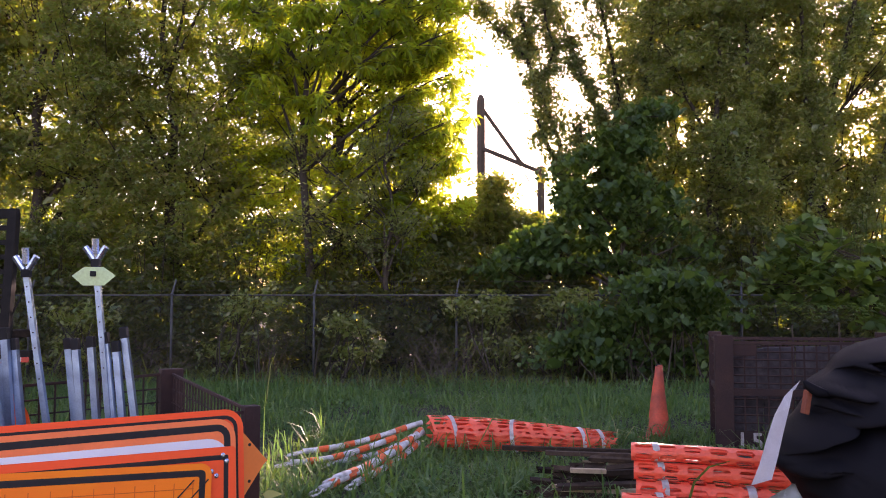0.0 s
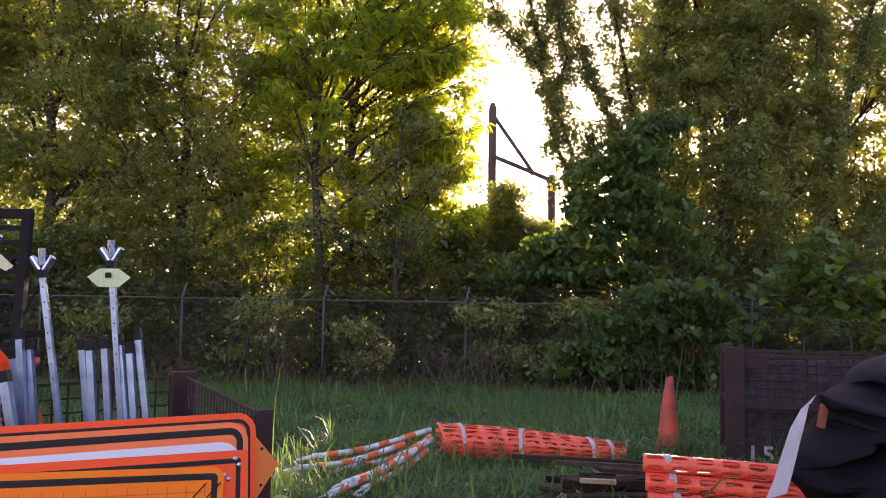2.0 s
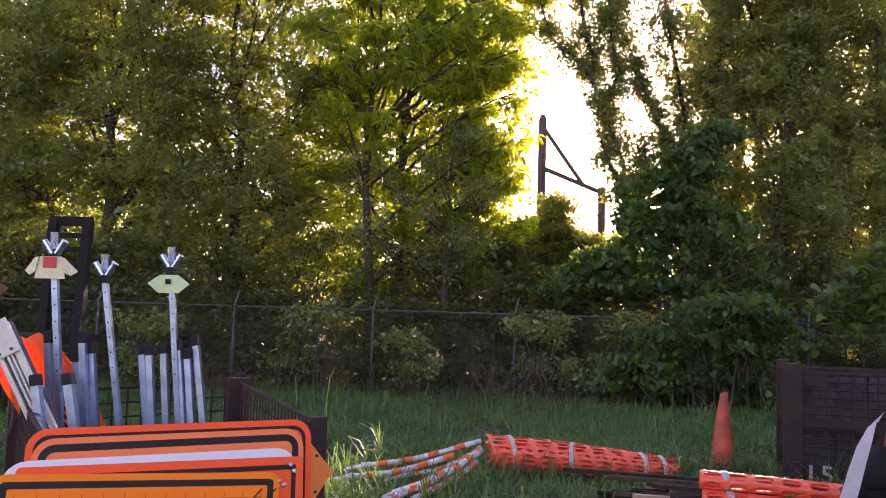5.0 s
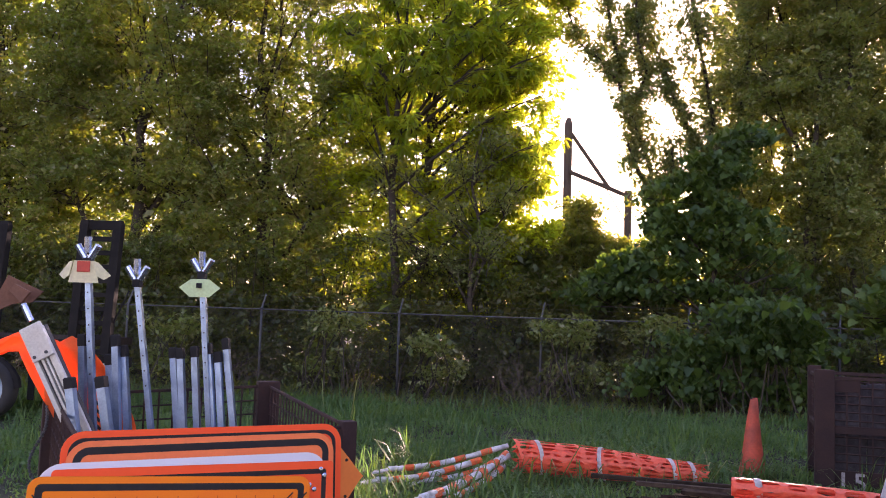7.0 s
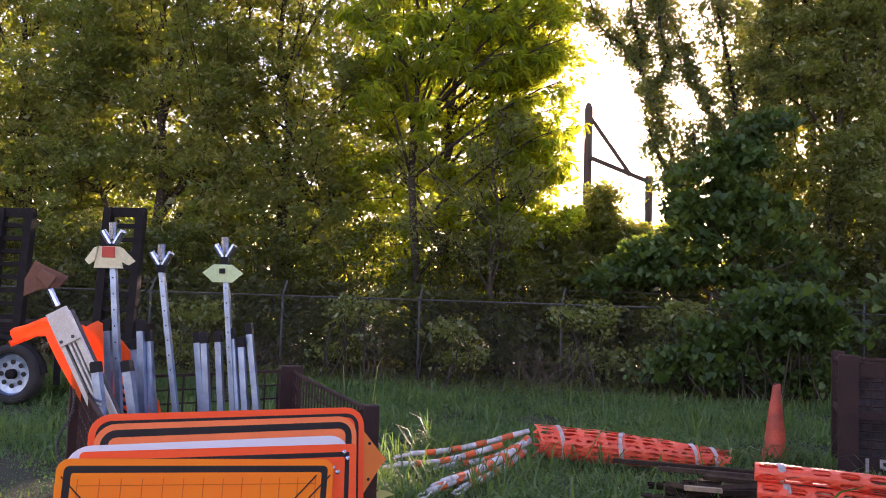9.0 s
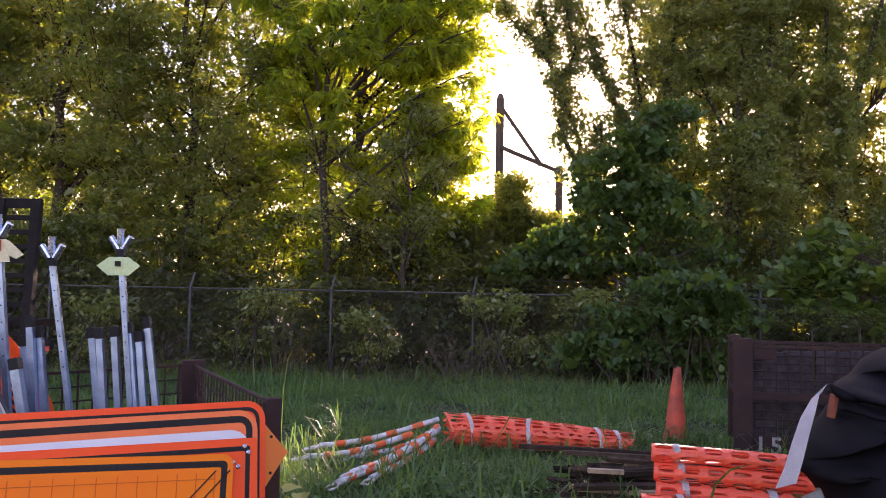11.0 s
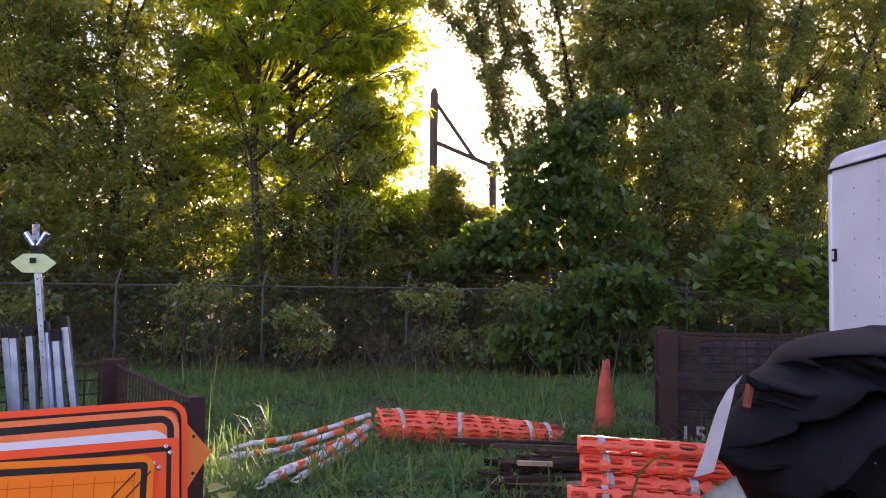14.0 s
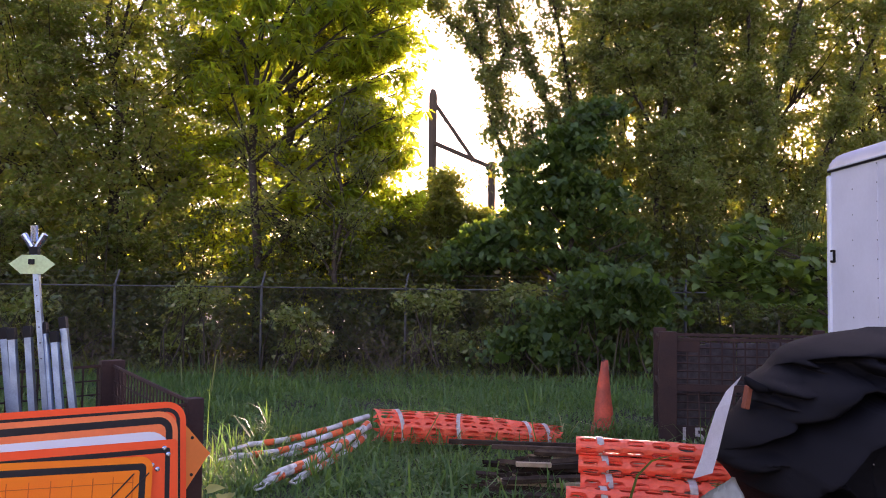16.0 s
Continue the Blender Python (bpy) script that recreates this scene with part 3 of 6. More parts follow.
# growth in the clearing, round the far pole
tree("bush", "dark shrub overgrown with vines under the far pole", 1.5, 24.0, 0, 4.2,
     [(0.0, 0, 1.6, 1.6, 1.0, 1.4, 70), (0.0, 0, 3.5, 0.7, 0.6, 0.8, 60), (-0.1, 0, 4.7, 0.35, 0.4, 0.5, 26), (-0.05, 0, 4.05, 0.6, 0.5, 0.45, 40), (1.8, 0, 3.0, 1.2, 0.8, 1.0, 76), (-1.6, 0, 2.6, 1.0, 0.8, 1.1, 50),
      (-1.7, 0.2, 3.55, 0.8, 0.7, 0.45, 50), (-0.8, 0.1, 3.5, 0.7, 0.6, 0.5, 46), (0.9, 0.1, 3.6, 0.7, 0.6, 0.45, 46)],
     76, 0.105, M_LEAF_C, category="bush", shell=0.0, loose=0.42)
tree("bush", "low dark shrub closing the gap behind the fence", 0.1, 22.3, 0, 3.4,
     [(0, 0, 0.9, 1.2, 0.8, 0.9, 50), (0.1, 0, 2.1, 1.1, 0.8, 0.9, 50), (-0.2, 0, 3.1, 0.9, 0.7, 0.6, 34), (1.6, 0.5, 1.0, 1.0, 0.8, 1.0, 40)], 62, 0.12, M_LEAF_D, category="bush", shell=0.0, loose=0.45)
# Added behind the right-hand row only to thin the low sunbeam.
tree("tree", "added far tree with open crown, breaking up the low sun", 9.4, 34.5, 0.25, 15,
     [(-1.2, 0, 10.6, 1.8, 1.5, 1.6, 44), (1.2, 0, 11.0, 2.0, 1.5, 1.8, 44), (-1.0, 0, 13.6, 2.0, 1.6, 1.7, 50), (1.4, 0, 14.0, 2.0, 1.6, 1.7, 50), (0, 0, 16.2, 2.0, 1.6, 1.4, 44)],
     50, 0.16, M_LEAF_C, shell=0.0, loose=0.55)
# second row: closed foliage with a few openings to the sky
OPENINGS = [(-5.2, 5.35, 0.42), (-5.6, 5.0, 0.3), (-8.9, 5.9, 0.34), (-8.7, 9.0, 0.45), (-10.3, 9.9, 0.5), (-6.9, 9.8, 0.4), (-13.2, 7.6, 0.5), (-12.6, 5.3, 0.3), (-9.6, 4.5, 0.3), (-3.9, 9.2, 0.3),
            (10.6, 8.4, 0.4), (10.7, 7.7, 0.3), (8.6, 8.6, 0.25), (11.7, 8.0, 0.4), (12.5, 9.0, 0.45), (12.2, 7.2, 0.35), (13.4, 8.6, 0.45), (14.4, 7.7, 0.5), (12.9, 5.2, 0.2), (12.4, 4.8, 0.2), (14.0, 9.9, 0.5)]


def second_row(x, y, w, top, n, mat):
    root = thing("tree", x, y, 0, "tree of the shaded second row, closed olive foliage", "tree")
    px, pz = rng.uniform(-w / 2, w / 2, n), 0.3 + (top - 0.3) * rng.random(n)
    lump = np.sin(px * 2.1 + x * 3 + 1.7 * np.sin(pz * 1.3)) + np.sin(pz * 2.4 + px * 0.9 + x) + rng.normal(0, 0.5, n)
    keep = lump > -1.35
    for ox, oz, r in OPENINGS:
        keep &= ((px + x - ox) / r) ** 2 + ((pz - oz) / r) ** 2 > rng.uniform(0.5, 1.3, n)
    keep &= (px + x < -1.3 + rng.normal(0, 0.25, n)) | (px + x > 5.4 + rng.normal(0, 0.25, n)) | (pz < 3.6)
    px, pz, lump = px[keep], pz[keep], lump[keep]
    pts = np.stack([px, rng.normal(0, 0.5, len(px)) - 0.4 * lump, pz], 1)
    v, f = leaves(pts, 0.20, 0.6)
    bm = bmesh.new()
    line = [Vector((0.15 * math.sin(k * 1.3 + x), 0.1 * math.sin(k), -0.1 + top * k / 9)) for k in range(10)]
    tube(bm, line, [0.17 * (1 - 0.08 * k) for k in range(10)], 8)
    for q in pts[:: max(1, len(pts) // 60)]:
        q = Vector(q)
        a = line[max(1, min(8, int(9 * (q.z - 0.7) / top)))]
        tube(bm, [a, a.lerp(q, 0.5) + Vector((0, 0, 0.1)), q], [0.03, 0.02, 0.006], 4, False)
    part("trunk", bm, M_BARK, root, smooth=True)
    fast_mesh("crown", v, f, mat, root)


for k, x in enumerate((-21.5, -17.8, -14.1, -10.4, -6.7, -3.0)):
    second_row(x, 25.0 + 0.3 * math.sin(k * 2.0), 4.0, 10.4 + 0.5 * math.sin(k * 3.1), 5600, M_LEAF_A)
for k, x in enumerate((7.2, 10.9, 14.6, 18.3)):
    second_row(x, 25.0 + 0.3 * math.sin(k * 2.0), 4.0, 10.6 + 0.5 * math.sin(k * 3.1), 8800, M_LEAF_C)
for k in range(12):
    x = -26 + 5.0 * k
    tree("far_tree", "far sunlit tree behind the tree line", x, 37 + 2 * math.sin(k * 1.9), 0.2, 5.5 if 0 < x < 8 else 8,
         [(0, 0, 2.0, 3.0, 1.5, 1.8, 50), (0.8 * math.sin(k), 0, 3.8 if -3 < x < 9 else 5.5, 2.4, 1.5, 1.4 if -3 < x < 9 else 2.6, 50)], 60, 0.2, M_LEAF_B, shell=0.3)

# broad-leaved shrubs in front of and over the fence
tree("broadleaf_shrub", "large-leaved green shrub spreading over the fence", 4.0, 17.4, 0, 2.2,
     [(0.3, 0.0, 0.4, 1.4, 0.4, 0.35, 24), (-0.7, 0.1, 0.8, 1.0, 0.5, 0.35, 16), (-0.3, 0, 1.3, 0.9, 0.5, 0.35, 24), (0.75, -0.2, 1.85, 0.75, 0.5, 0.3, 24), (1.05, -0.1, 1.3, 0.7, 0.5, 0.4, 22), (0.2, 0.1, 1.75, 0.7, 0.5, 0.3, 16), (-1.6, 0.3, 0.5, 0.7, 0.4, 0.4, 9), (1.5, 0.1, 0.6, 0.5, 0.4, 0.4, 9)],
     36, 0.128, M_LEAF_BIG, broad=True, category="shrub", loose=0.36, droop=0.9, limbs=1)
tree("broadleaf_tree", "young broad-leaved tree with large heart-shaped leaves", 4.2, 20.0, 0.09, 5.6,
     [(-1.9, 0, 2.95, 0.6, 0.5, 0.35, 18), (-0.95, 0, 4.1, 0.5, 0.5, 0.4, 18), (-1.6, 0, 2.6, 0.9, 0.6, 0.5, 18), (-0.3, -0.2, 2.8, 1.1, 0.6, 0.5, 22), (-0.9, 0, 3.6, 1.0, 0.6, 0.5, 22), (0.3, 0, 3.9, 1.0, 0.7, 0.6, 24), (-0.6, 0, 4.6, 0.9, 0.6, 0.5, 22), (0.3, 0, 5.3, 0.9, 0.6, 0.4, 22), (0.7, -0.1, 5.9, 0.6, 0.5, 0.3, 14), (1.3, 0, 2.9, 0.8, 0.6, 0.6, 14), (-2.6, 0.1, 2.4, 0.7, 0.5, 0.5, 12)],
     46, 0.135, M_LEAF_BIG, broad=True, loose=0.36, droop=0.9)
tree("broadleaf_tree", "broad-leaved tree with large pale-green leaves and hanging pods", 8.3, 15.2, 0.08, 3.4,
     [(0, 0, 1.5, 1.2, 0.7, 0.6, 18), (0.2, 0, 2.2, 1.2, 0.7, 0.5, 16), (1.0, -0.2, 3.2, 0.9, 0.6, 0.5, 10), (-1.2, 0.1, 1.9, 0.7, 0.5, 0.5, 16), (-2.2, 0.3, 2.1, 0.6, 0.5, 0.5, 14), (-1.7, 0.3, 2.7, 0.6, 0.5, 0.4, 12)],
     18, 0.19, M_LEAF_PALE, broad=True, loose=0.34)


# vines on the fence
for k, (x, w, h, c) in enumerate(((-7.9, 0.9, 1.5, 22), (-4.6, 0.7, 1.7, 20), (-1.9, 0.6, 1.3, 16), (0.9, 1.0, 1.75, 30), (2.4, 0.8, 1.9, 26), (5.6, 0.8, 1.6, 22))):
    tree("climbing_vine", "green vine climbing through the chain-link fence", x, 18.5, 0, h,
         [(0, 0, h * 0.3, w, 0.12, h * 0.35, c), (0.3 * math.sin(k * 2.0), 0, h * 0.85, w * 0.9, 0.12, 0.35, c)], 34, 0.085, M_LEAF_C, category="vine", shell=0.0, loose=0.3, limbs=2, cut=0.05)


# ---- chain-link fence ----
def make_fence():
    y, x0, sp, n = 18.6, -21.2, 3.07, 13
    root = thing("chain_link_fence", 0, y, 0, "weathered galvanised chain-link fence with angled barb arms", "fence")
    for k in range(n):
        x = x0 + sp * k
        bm = bmesh.new()
        tube(bm, [(x, 0, -0.1), (x, 0, 1.73)], 0.027, 10)
        tube(bm, [(x, 0, 1.73), (x, 0, 1.76), (x, 0, 1.77)], [0.042, 0.042, 0.02], 10)
        post = part("post", bm, M_GALV, root, smooth=True)
        bm = bmesh.new()
        bar(bm, (x, 0, 1.74), (x + 0.06, 0.10, 2.06), 0.035)
        part("barb_arm", bm, M_GALV, post)
    xe = x0 + sp * (n - 1)
    bm = bmesh.new()
    tube(bm, [(x0, 0, 1.725), (xe, 0, 1.725)], 0.015, 8)
    part("top_rail", bm, M_GALV, root, smooth=True)
    for j in range(3):
        bm = bmesh.new()
        tube(bm, [(x0 + 0.1 * i, 0.03 + 0.03 * j, 1.83 + 0.10 * j - 0.012 * math.sin(i * 0.1 / sp * math.pi) ** 2) for i in range(0, int((xe - x0) / 0.1), 6)], 0.0022, 3, False)
        part("barbed_wire", bm, M_GALV, root)
    # fabric: two families of slanting wires
    L, H, p, r = xe - x0, 1.68, 0.055, 0.0013
    v, f = [], []
    q = np.arange(x0 - H, xe, p)
    for s in (1, -1):
        for a in q:
            lo, hi = max(a, x0), min(a + H, xe)
            if hi - lo < 0.05:
                continue
            z0, z1 = (lo - a, hi - a) if s > 0 else (H - (lo - a), H - (hi - a))
            i = len(v)
            for xx, zz in ((lo, z0), (hi, z1)):
                v += [(xx, -0.034 - r + s * r, zz + 0.03 + r), (xx, -0.034 + r + s * r, zz + 0.03), (xx, -0.034 - r + s * r, zz + 0.03 - r)]
            f += [(i, i + 1, i + 4, i + 3), (i + 1, i + 2, i + 5, i + 4), (i + 2, i, i + 3, i + 5)]
    tagged(fast_mesh("wire_fabric", np.array(v), np.array(f), M_GALV, root), kind="stuff")


make_fence()


def dry_brush(x, y, w, h, n, label):
    root = thing("dry_brush", x, y, 0, label, "brush")
    bm = bmesh.new()
    for k in range(n):
        a = Vector((rng.normal(0, w * 0.35), rng.normal(0, 0.12), 0))
        b = a + Vector((rng.normal(0, w * 0.5), rng.normal(0, 0.15), h * rng.uniform(0.4, 1.0)))
        m = a.lerp(b, 0.5) + Vector(rng.normal(0, 0.06, 3))
        tube(bm, [a, m, b], [0.006, 0.004, 0.0015], 4, False)
        for j in range(3):
            c = m.lerp(b, rng.random())
            tube(bm, [c, c + Vector((rng.normal(0, 0.12), rng.normal(0, 0.06), rng.uniform(0.02, 0.2)))], [0.004, 0.0015], 3, False)
    part("twig_tangle", bm, M_TWIG, root)


M_TWIG = material("bare_grey_twigs", (0.12, 0.09, 0.07), 0.9, other=(0.07, 0.052, 0.042), scale=8, fine=60, bump=0.2)
dry_brush(0.1, 18.25, 1.1, 1.0, 46, "tangle of bare pale twigs against the fence")
dry_brush(-3.7, 18.3, 0.5, 1.3, 14, "few tall bare stems against the fence")
dry_brush(-6.3, 18.3, 1.4, 0.9, 26, "thin tangle of dead stems along the fence")
dry_brush(2.2, 18.2, 0.9, 0.7, 24, "low tangle of dead twigs by the fence")


# ---- far pole ----
def make_far_pole():
    root = thing("timber_gantry", 2.0, 45, 0, "dark timber line pole with braced cross beam and short post", "utility pole")
    bm = bmesh.new()
    tube(bm, [(0, 0, -0.5), (0, 0, 12.1), (0, 0, 12.4)], [0.25, 0.24, 0.12], 6)
    part("pole", bm, M_POLE, root)
    bm = bmesh.new()
    bar(bm, (0.1, -0.2, 9.5), (3.3, -0.2, 8.2), 0.2)
    part("cross_beam", bm, M_POLE, root)
    bm = bmesh.new()
    bar(bm, (0.15, 0.1, 11.6), (2.15, 0.1, 8.75), 0.18)
    part("brace", bm, M_POLE, root)
    bm = bmesh.new()
    tube(bm, [(3.15, 0, -0.5), (3.15, 0, 8.6)], 0.2, 8)
    part("short_post", bm, M_POLE, root)
    bm = bmesh.new()
    tube(bm, [(1.9, 0.1, 8.9), (3.1, 0.1, 6.9)], 0.035, 5)
    part("guy_wire", bm, M_BLACKSTEEL, root)
    bm = bmesh.new()
    tube(bm, [(0.6, 0, 10.9), (0.65, 0, 9.4)], 0.02, 4)
    tube(bm, [(0.0, 0, 12.0), (6.0, 0, 9.6)], 0.012, 4)
    part("wires", bm, M_BLACKSTEEL, root)


make_far_pole()


# ---- wire-mesh bins ----
def mesh_panel(root, o, u, w, h, cell_u, cell_v, wire, z0=0.0, sag=0.0, name="mesh_panel"):
    """A panel of crossed wires from o along the unit vector u, w long, from height z0 to h; its top edge may sag."""
    o, u = Vector(o), Vector(u)
    bm = bmesh.new()
    top = lambda t: h - sag * math.sin(math.pi * t) - sag * 0.4 * t
    n = max(1, round(w / cell_u))
    for k in range(1, n):
        t = k / n
        p = o + u * (w * t)
        bar(bm, p + Vector((0, 0, z0)), p + Vector((0, 0, top(t))), wire)
    m = max(1, round((h - z0) / cell_v))
    for k in range(1, m + 1):
        f = k / m
        line = [o + u * (w * j / 6) + Vector((0, 0, z0 + (top(j / 6) - z0) * f)) for j in range(7)]
        tube(bm, line, wire * 0.5, 4, False)
    return part(name, bm, M_RUST, root)


def bin_rail(root, a, b, s, name="rail"):
    bm = bmesh.new()
    bar(bm, a, b, s)
    return part(name, bm, M_RUST, root)


def bin_post(root, x, y, h, sx, sy, name="corner_post"):
    bm = bmesh.new()
    box(bm, (x, y, h / 2), (sx, sy, h), bevel=0.006)
    return part(name, bm, M_RUST, root)


def left_bin():
    root = thing("mesh_bin", -1.71, 5.45, 0, "dark rusted steel mesh bin holding sign stands", "storage bin")
    w, d = 1.26, 1.28
    ux, uy = Vector((-0.835, -0.55, -0.035)), Vector((0.575, -0.818, -0.078))
    m = Matrix.Identity(4)
    for r in range(3):
        m[r][0], m[r][1], m[r][2] = ux[r], uy[r], (0, 0, 1)[r]
    m.translation = (-1.71, 5.45, 0.02)
    root.matrix_world = Matrix.Translation((-1.71, 5.45, 0.02)) @ pose(0, 0, 0, 0, 0, 0)
    h = 1.19

    def at(a, b, z):
        q = ux * a + uy * b
        return Vector((q.x, q.y, q.z + z))

    ang = math.degrees(math.atan2(-ux.y, -ux.x))
    for a, b, sx in ((0, 0, 0.14), (w, 0, 0.10), (0, d, 0.08), (w, d, 0.10)):
        bm = bmesh.new()
        box(bm, (0, 0, 0), (sx, 0.07, h + 0.1), pose(0, 0, 0, 0, 0, ang), bevel=0.006)
        bmesh.ops.translate(bm, vec=at(a, b, h / 2 - 0.05), verts=bm.verts)
        part("corner_post", bm, M_RUST, root)
    for (a0, b0), (a1, b1) in (((0, 0), (w, 0)), ((w, 0), (w, d)), ((0, d), (w, d)), ((0, 0), (0, d))):
        bin_rail(root, at(a0, b0, h - 0.03), at(a1, b1, h - 0.03), 0.014, "top_rail")
    for (a0, b0), (a1, b1) in (((0, 0), (w, 0)), ((w, 0), (w, d)), ((0, d), (w, d)), ((0, 0), (0, d))):
        bin_rail(root, at(a0, b0, 0.15), at(a1, b1, 0.15), 0.06, "bottom_rail")
        bin_rail(root, at(a0, b0, h * 0.52), at(a1, b1, h * 0.52), 0.04, "middle_rail")
    cell = 0.082
    for (a0, b0), (a1, b1), sag, wire in (((0, 0), (w, 0), 0, 0.009), ((0, 0), (0, d), 0.006, 0.008), ((w, 0), (w, d), 0.02, 0.009), ((0, d), (w, d), 0, 0.009)):
        bm = bmesh.new()
        n = 25 if a0 == a1 == 0 else 15
        top = lambda t: h - 0.035 - sag * math.sin(math.pi * t)
        for k in range(1, n):
            t = k / n
            p0, p1 = at(a0 + (a1 - a0) * t, b0 + (b1 - b0) * t, 0.15), at(a0 + (a1 - a0) * t, b0 + (b1 - b0) * t, top(t))
            bar(bm, p0, p1, wire)
        for k in range(13):
            f = k / 12
            tube(bm, [at(a0 + (a1 - a0) * j / 8, b0 + (b1 - b0) * j / 8, 0.15 + (top(j / 8) - 0.15) * f) for j in range(9)], wire * 0.55, 4, False)
        part("mesh_panel", bm, M_RUST, root)
    bm = bmesh.new()
    for k in range(26):
        t = k / 25
        c = at(w * 1.02, 0.12 + 0.1 * t, 1.12 - 0.42 * t) + Vector((0.04 * math.sin(t * 6) - 0.06 * math.sin(t * 3), -0.03, 0))
        bmesh.ops.create_icosphere(bm, subdivisions=1, radius=0.011, matrix=Matrix.Translation(c))
    part("chain", bm, M_GALV, root)


left_bin()


def right_bin():
    w, d, h = 1.92, 1.1, 1.2
    root = thing("mesh_bin", 2.92, 9.3, 0, "dark rusted steel mesh bin with a painted number", "storage bin", rz=-13)
    for x, y, s in ((0.09, 0, 0.19), (w, 0, 0.12), (0.09, d, 0.14), (w, d, 0.12)):
        bin_post(root, x, y, h + 0.06, s, 0.10)
    for y in (0, d):
        bin_rail(root, (0.18, y, h - 0.02), (w - 0.06, y, h - 0.02), 0.035, "top_rail")
        bin_rail(root, (0.18, y, 0.66), (w - 0.06, y, 0.66), 0.075, "middle_rail")
    for x in (0.06, w):
        bin_rail(root, (x, 0.05, h - 0.02), (x, d - 0.05, h - 0.02), 0.035, "top_rail")
        bin_rail(root, (x, 0.05, 0.66), (x, d - 0.05, 0.66), 0.06, "middle_rail")
        mesh_panel(root, (x, 0.05, 0), (0, 1, 0), d - 0.1, h - 0.03, 0.1, 0.085, 0.011, 0.25)
    bm = bmesh.new()
    box(bm, (w / 2 + 0.05, 0, 0.14), (w - 0.2, 0.03, 0.22), bevel=0.005)
    part("base_plate", bm, M_RUST, root)
    bm = bmesh.new()
    box(bm, (0.30, -0.005, h - 0.10), (0.24, 0.02, 0.12), bevel=0.004)
    part("gusset", bm, M_RUST, root)
    for y in (0, d):
        mesh_panel(root, (0.18, y, 0), (1, 0, 0), w - 0.24, h - 0.03, 0.118, 0.085, 0.017, 0.25)
    for k in range(5):
        bm = bmesh.new()
        box(bm, (0.36 + 0.33 * k, 0.30 + 0.02 * (k % 2), 0.57 + 0.012 * k), (0.325, 0.03, 1.08), pose(0, 0, 0, 2, 0.6 * (-1) ** k, 0), bevel=0.004)
        part("board", bm, M_GREY_BOARD, root, "grey weathered board inside the bin")
    for ch, x in (("1", 0.20), ("5", 0.355)):
        txt = bpy.data.curves.new("digit", "FONT")
        txt.body, txt.size, txt.extrude, txt.offset = ch, 0.25, 0.002, 0.004
        src = new("digit_source", txt)
        me = bpy.data.meshes.new_from_object(src)
        bpy.data.objects.remove(src)
        me.materials.append(M_PAINT)
        num = new("painted_digit", me)
        num.parent = root
        num.matrix_local = pose(x, -0.024, 0.06, 90, 0, 0)
        num["label"] = "white stencilled digit"


M_GREY_BOARD = material("grey_board", (0.075, 0.066, 0.072), 0.85, other=(0.014, 0.011, 0.013), scale=13, fine=60, bump=0.2, mix=0.8, rnd=0.25)
right_bin()


# ---- stacked road signs ----
M_CHROME = material("bright_zinc", (0.46, 0.55, 0.70), 0.25, 0.95, other=(0.28, 0.34, 0.45), scale=18, fine=90, bump=0.04)
SU, SN = Vector((-0.836, -0.549, 0)), Vector((0.549, -0.836, 0))      # along the stack to its other end, and out towards the viewer


def rounded(w, h, r, n=6):
    out = []
    for cx, cy, a in ((w - r, h - r, 0), (r, h - r, 90), (r, r, 180), (w - r, r, 270)):
        for k in range(n + 1):
            t = radians(a + 90 * k / n)
            out.append((cx + r * math.cos(t), cy + r * math.sin(t)))
    return out


def slab(bm, outline, y0, y1):
    """A flat plate: the outline in x and z, between y0 and y1."""
    a = [bm.verts.new((x, y0, z)) for x, z in outline]
    b = [bm.verts.new((x, y1, z)) for x, z in outline]
    n = len(a)
    bm.faces.new(a)
    bm.faces.new(b[::-1])
    for k in range(n):
        bm.faces.new((a[k], b[k], b[(k + 1) % n], a[(k + 1) % n]))


def frame_band(bm, w, h, r, inset, width, y):
    """A rounded band on the face of a sign."""
    def ring(i):
        rr = max(0.01, r - i)
        return [(x + i, z + i) for x, z in rounded(w - 2 * i, h - 2 * i, rr)]
    o, i = ring(inset), ring(inset + width)
    a = [bm.verts.new((x, y, z)) for x, z in o]
    b = [bm.verts.new((x, y, z)) for x, z in i]
    a2 = [bm.verts.new((x, y + 0.0012, z)) for x, z in o]
    n = len(a)
    for k in range(n):
        j = (k + 1) % n
        bm.faces.new((a[k], b[k], b[j], a[j]))
        bm.faces.new((a[k], a[j], a2[j], a2[k]))


def sign(name, label, far, top, w, mat, bands, out, lean=4, r=0.09, slope=0.0, thick=0.004, band_mat=None, parts=None):
    """A sign standing on its edge; far: place of its far upper corner on the ground plan."""
    h = top + 0.006
    near = Vector((far[0], far[1], 0)) + SU * w + SN * out
    root = thing(name, near.x, near.y, 0, label, "road sign", group="stacked road signs")
    ang = math.degrees(math.atan2(-SU.y, -SU.x))
    root.matrix_world = Matrix.Translation((near.x, near.y, 0.012)) @ pose(0, 0, 0, 0, 0, ang) @ pose(0, 0, 0, -lean, slope, 0) @ pose(0, -math.sin(radians(lean)) * h, 0)
    bm = bmesh.new()
    slab(bm, rounded(w, h, r), 0, thick)
    part("panel", bm, mat, root)
    for inset, width in bands:
        bm = bmesh.new()
        frame_band(bm, w, h, r, inset, width, -0.0015)
        part("border_line", bm, band_mat or M_BLACK, root)
    if parts:
        parts(root, w, h)
    return root


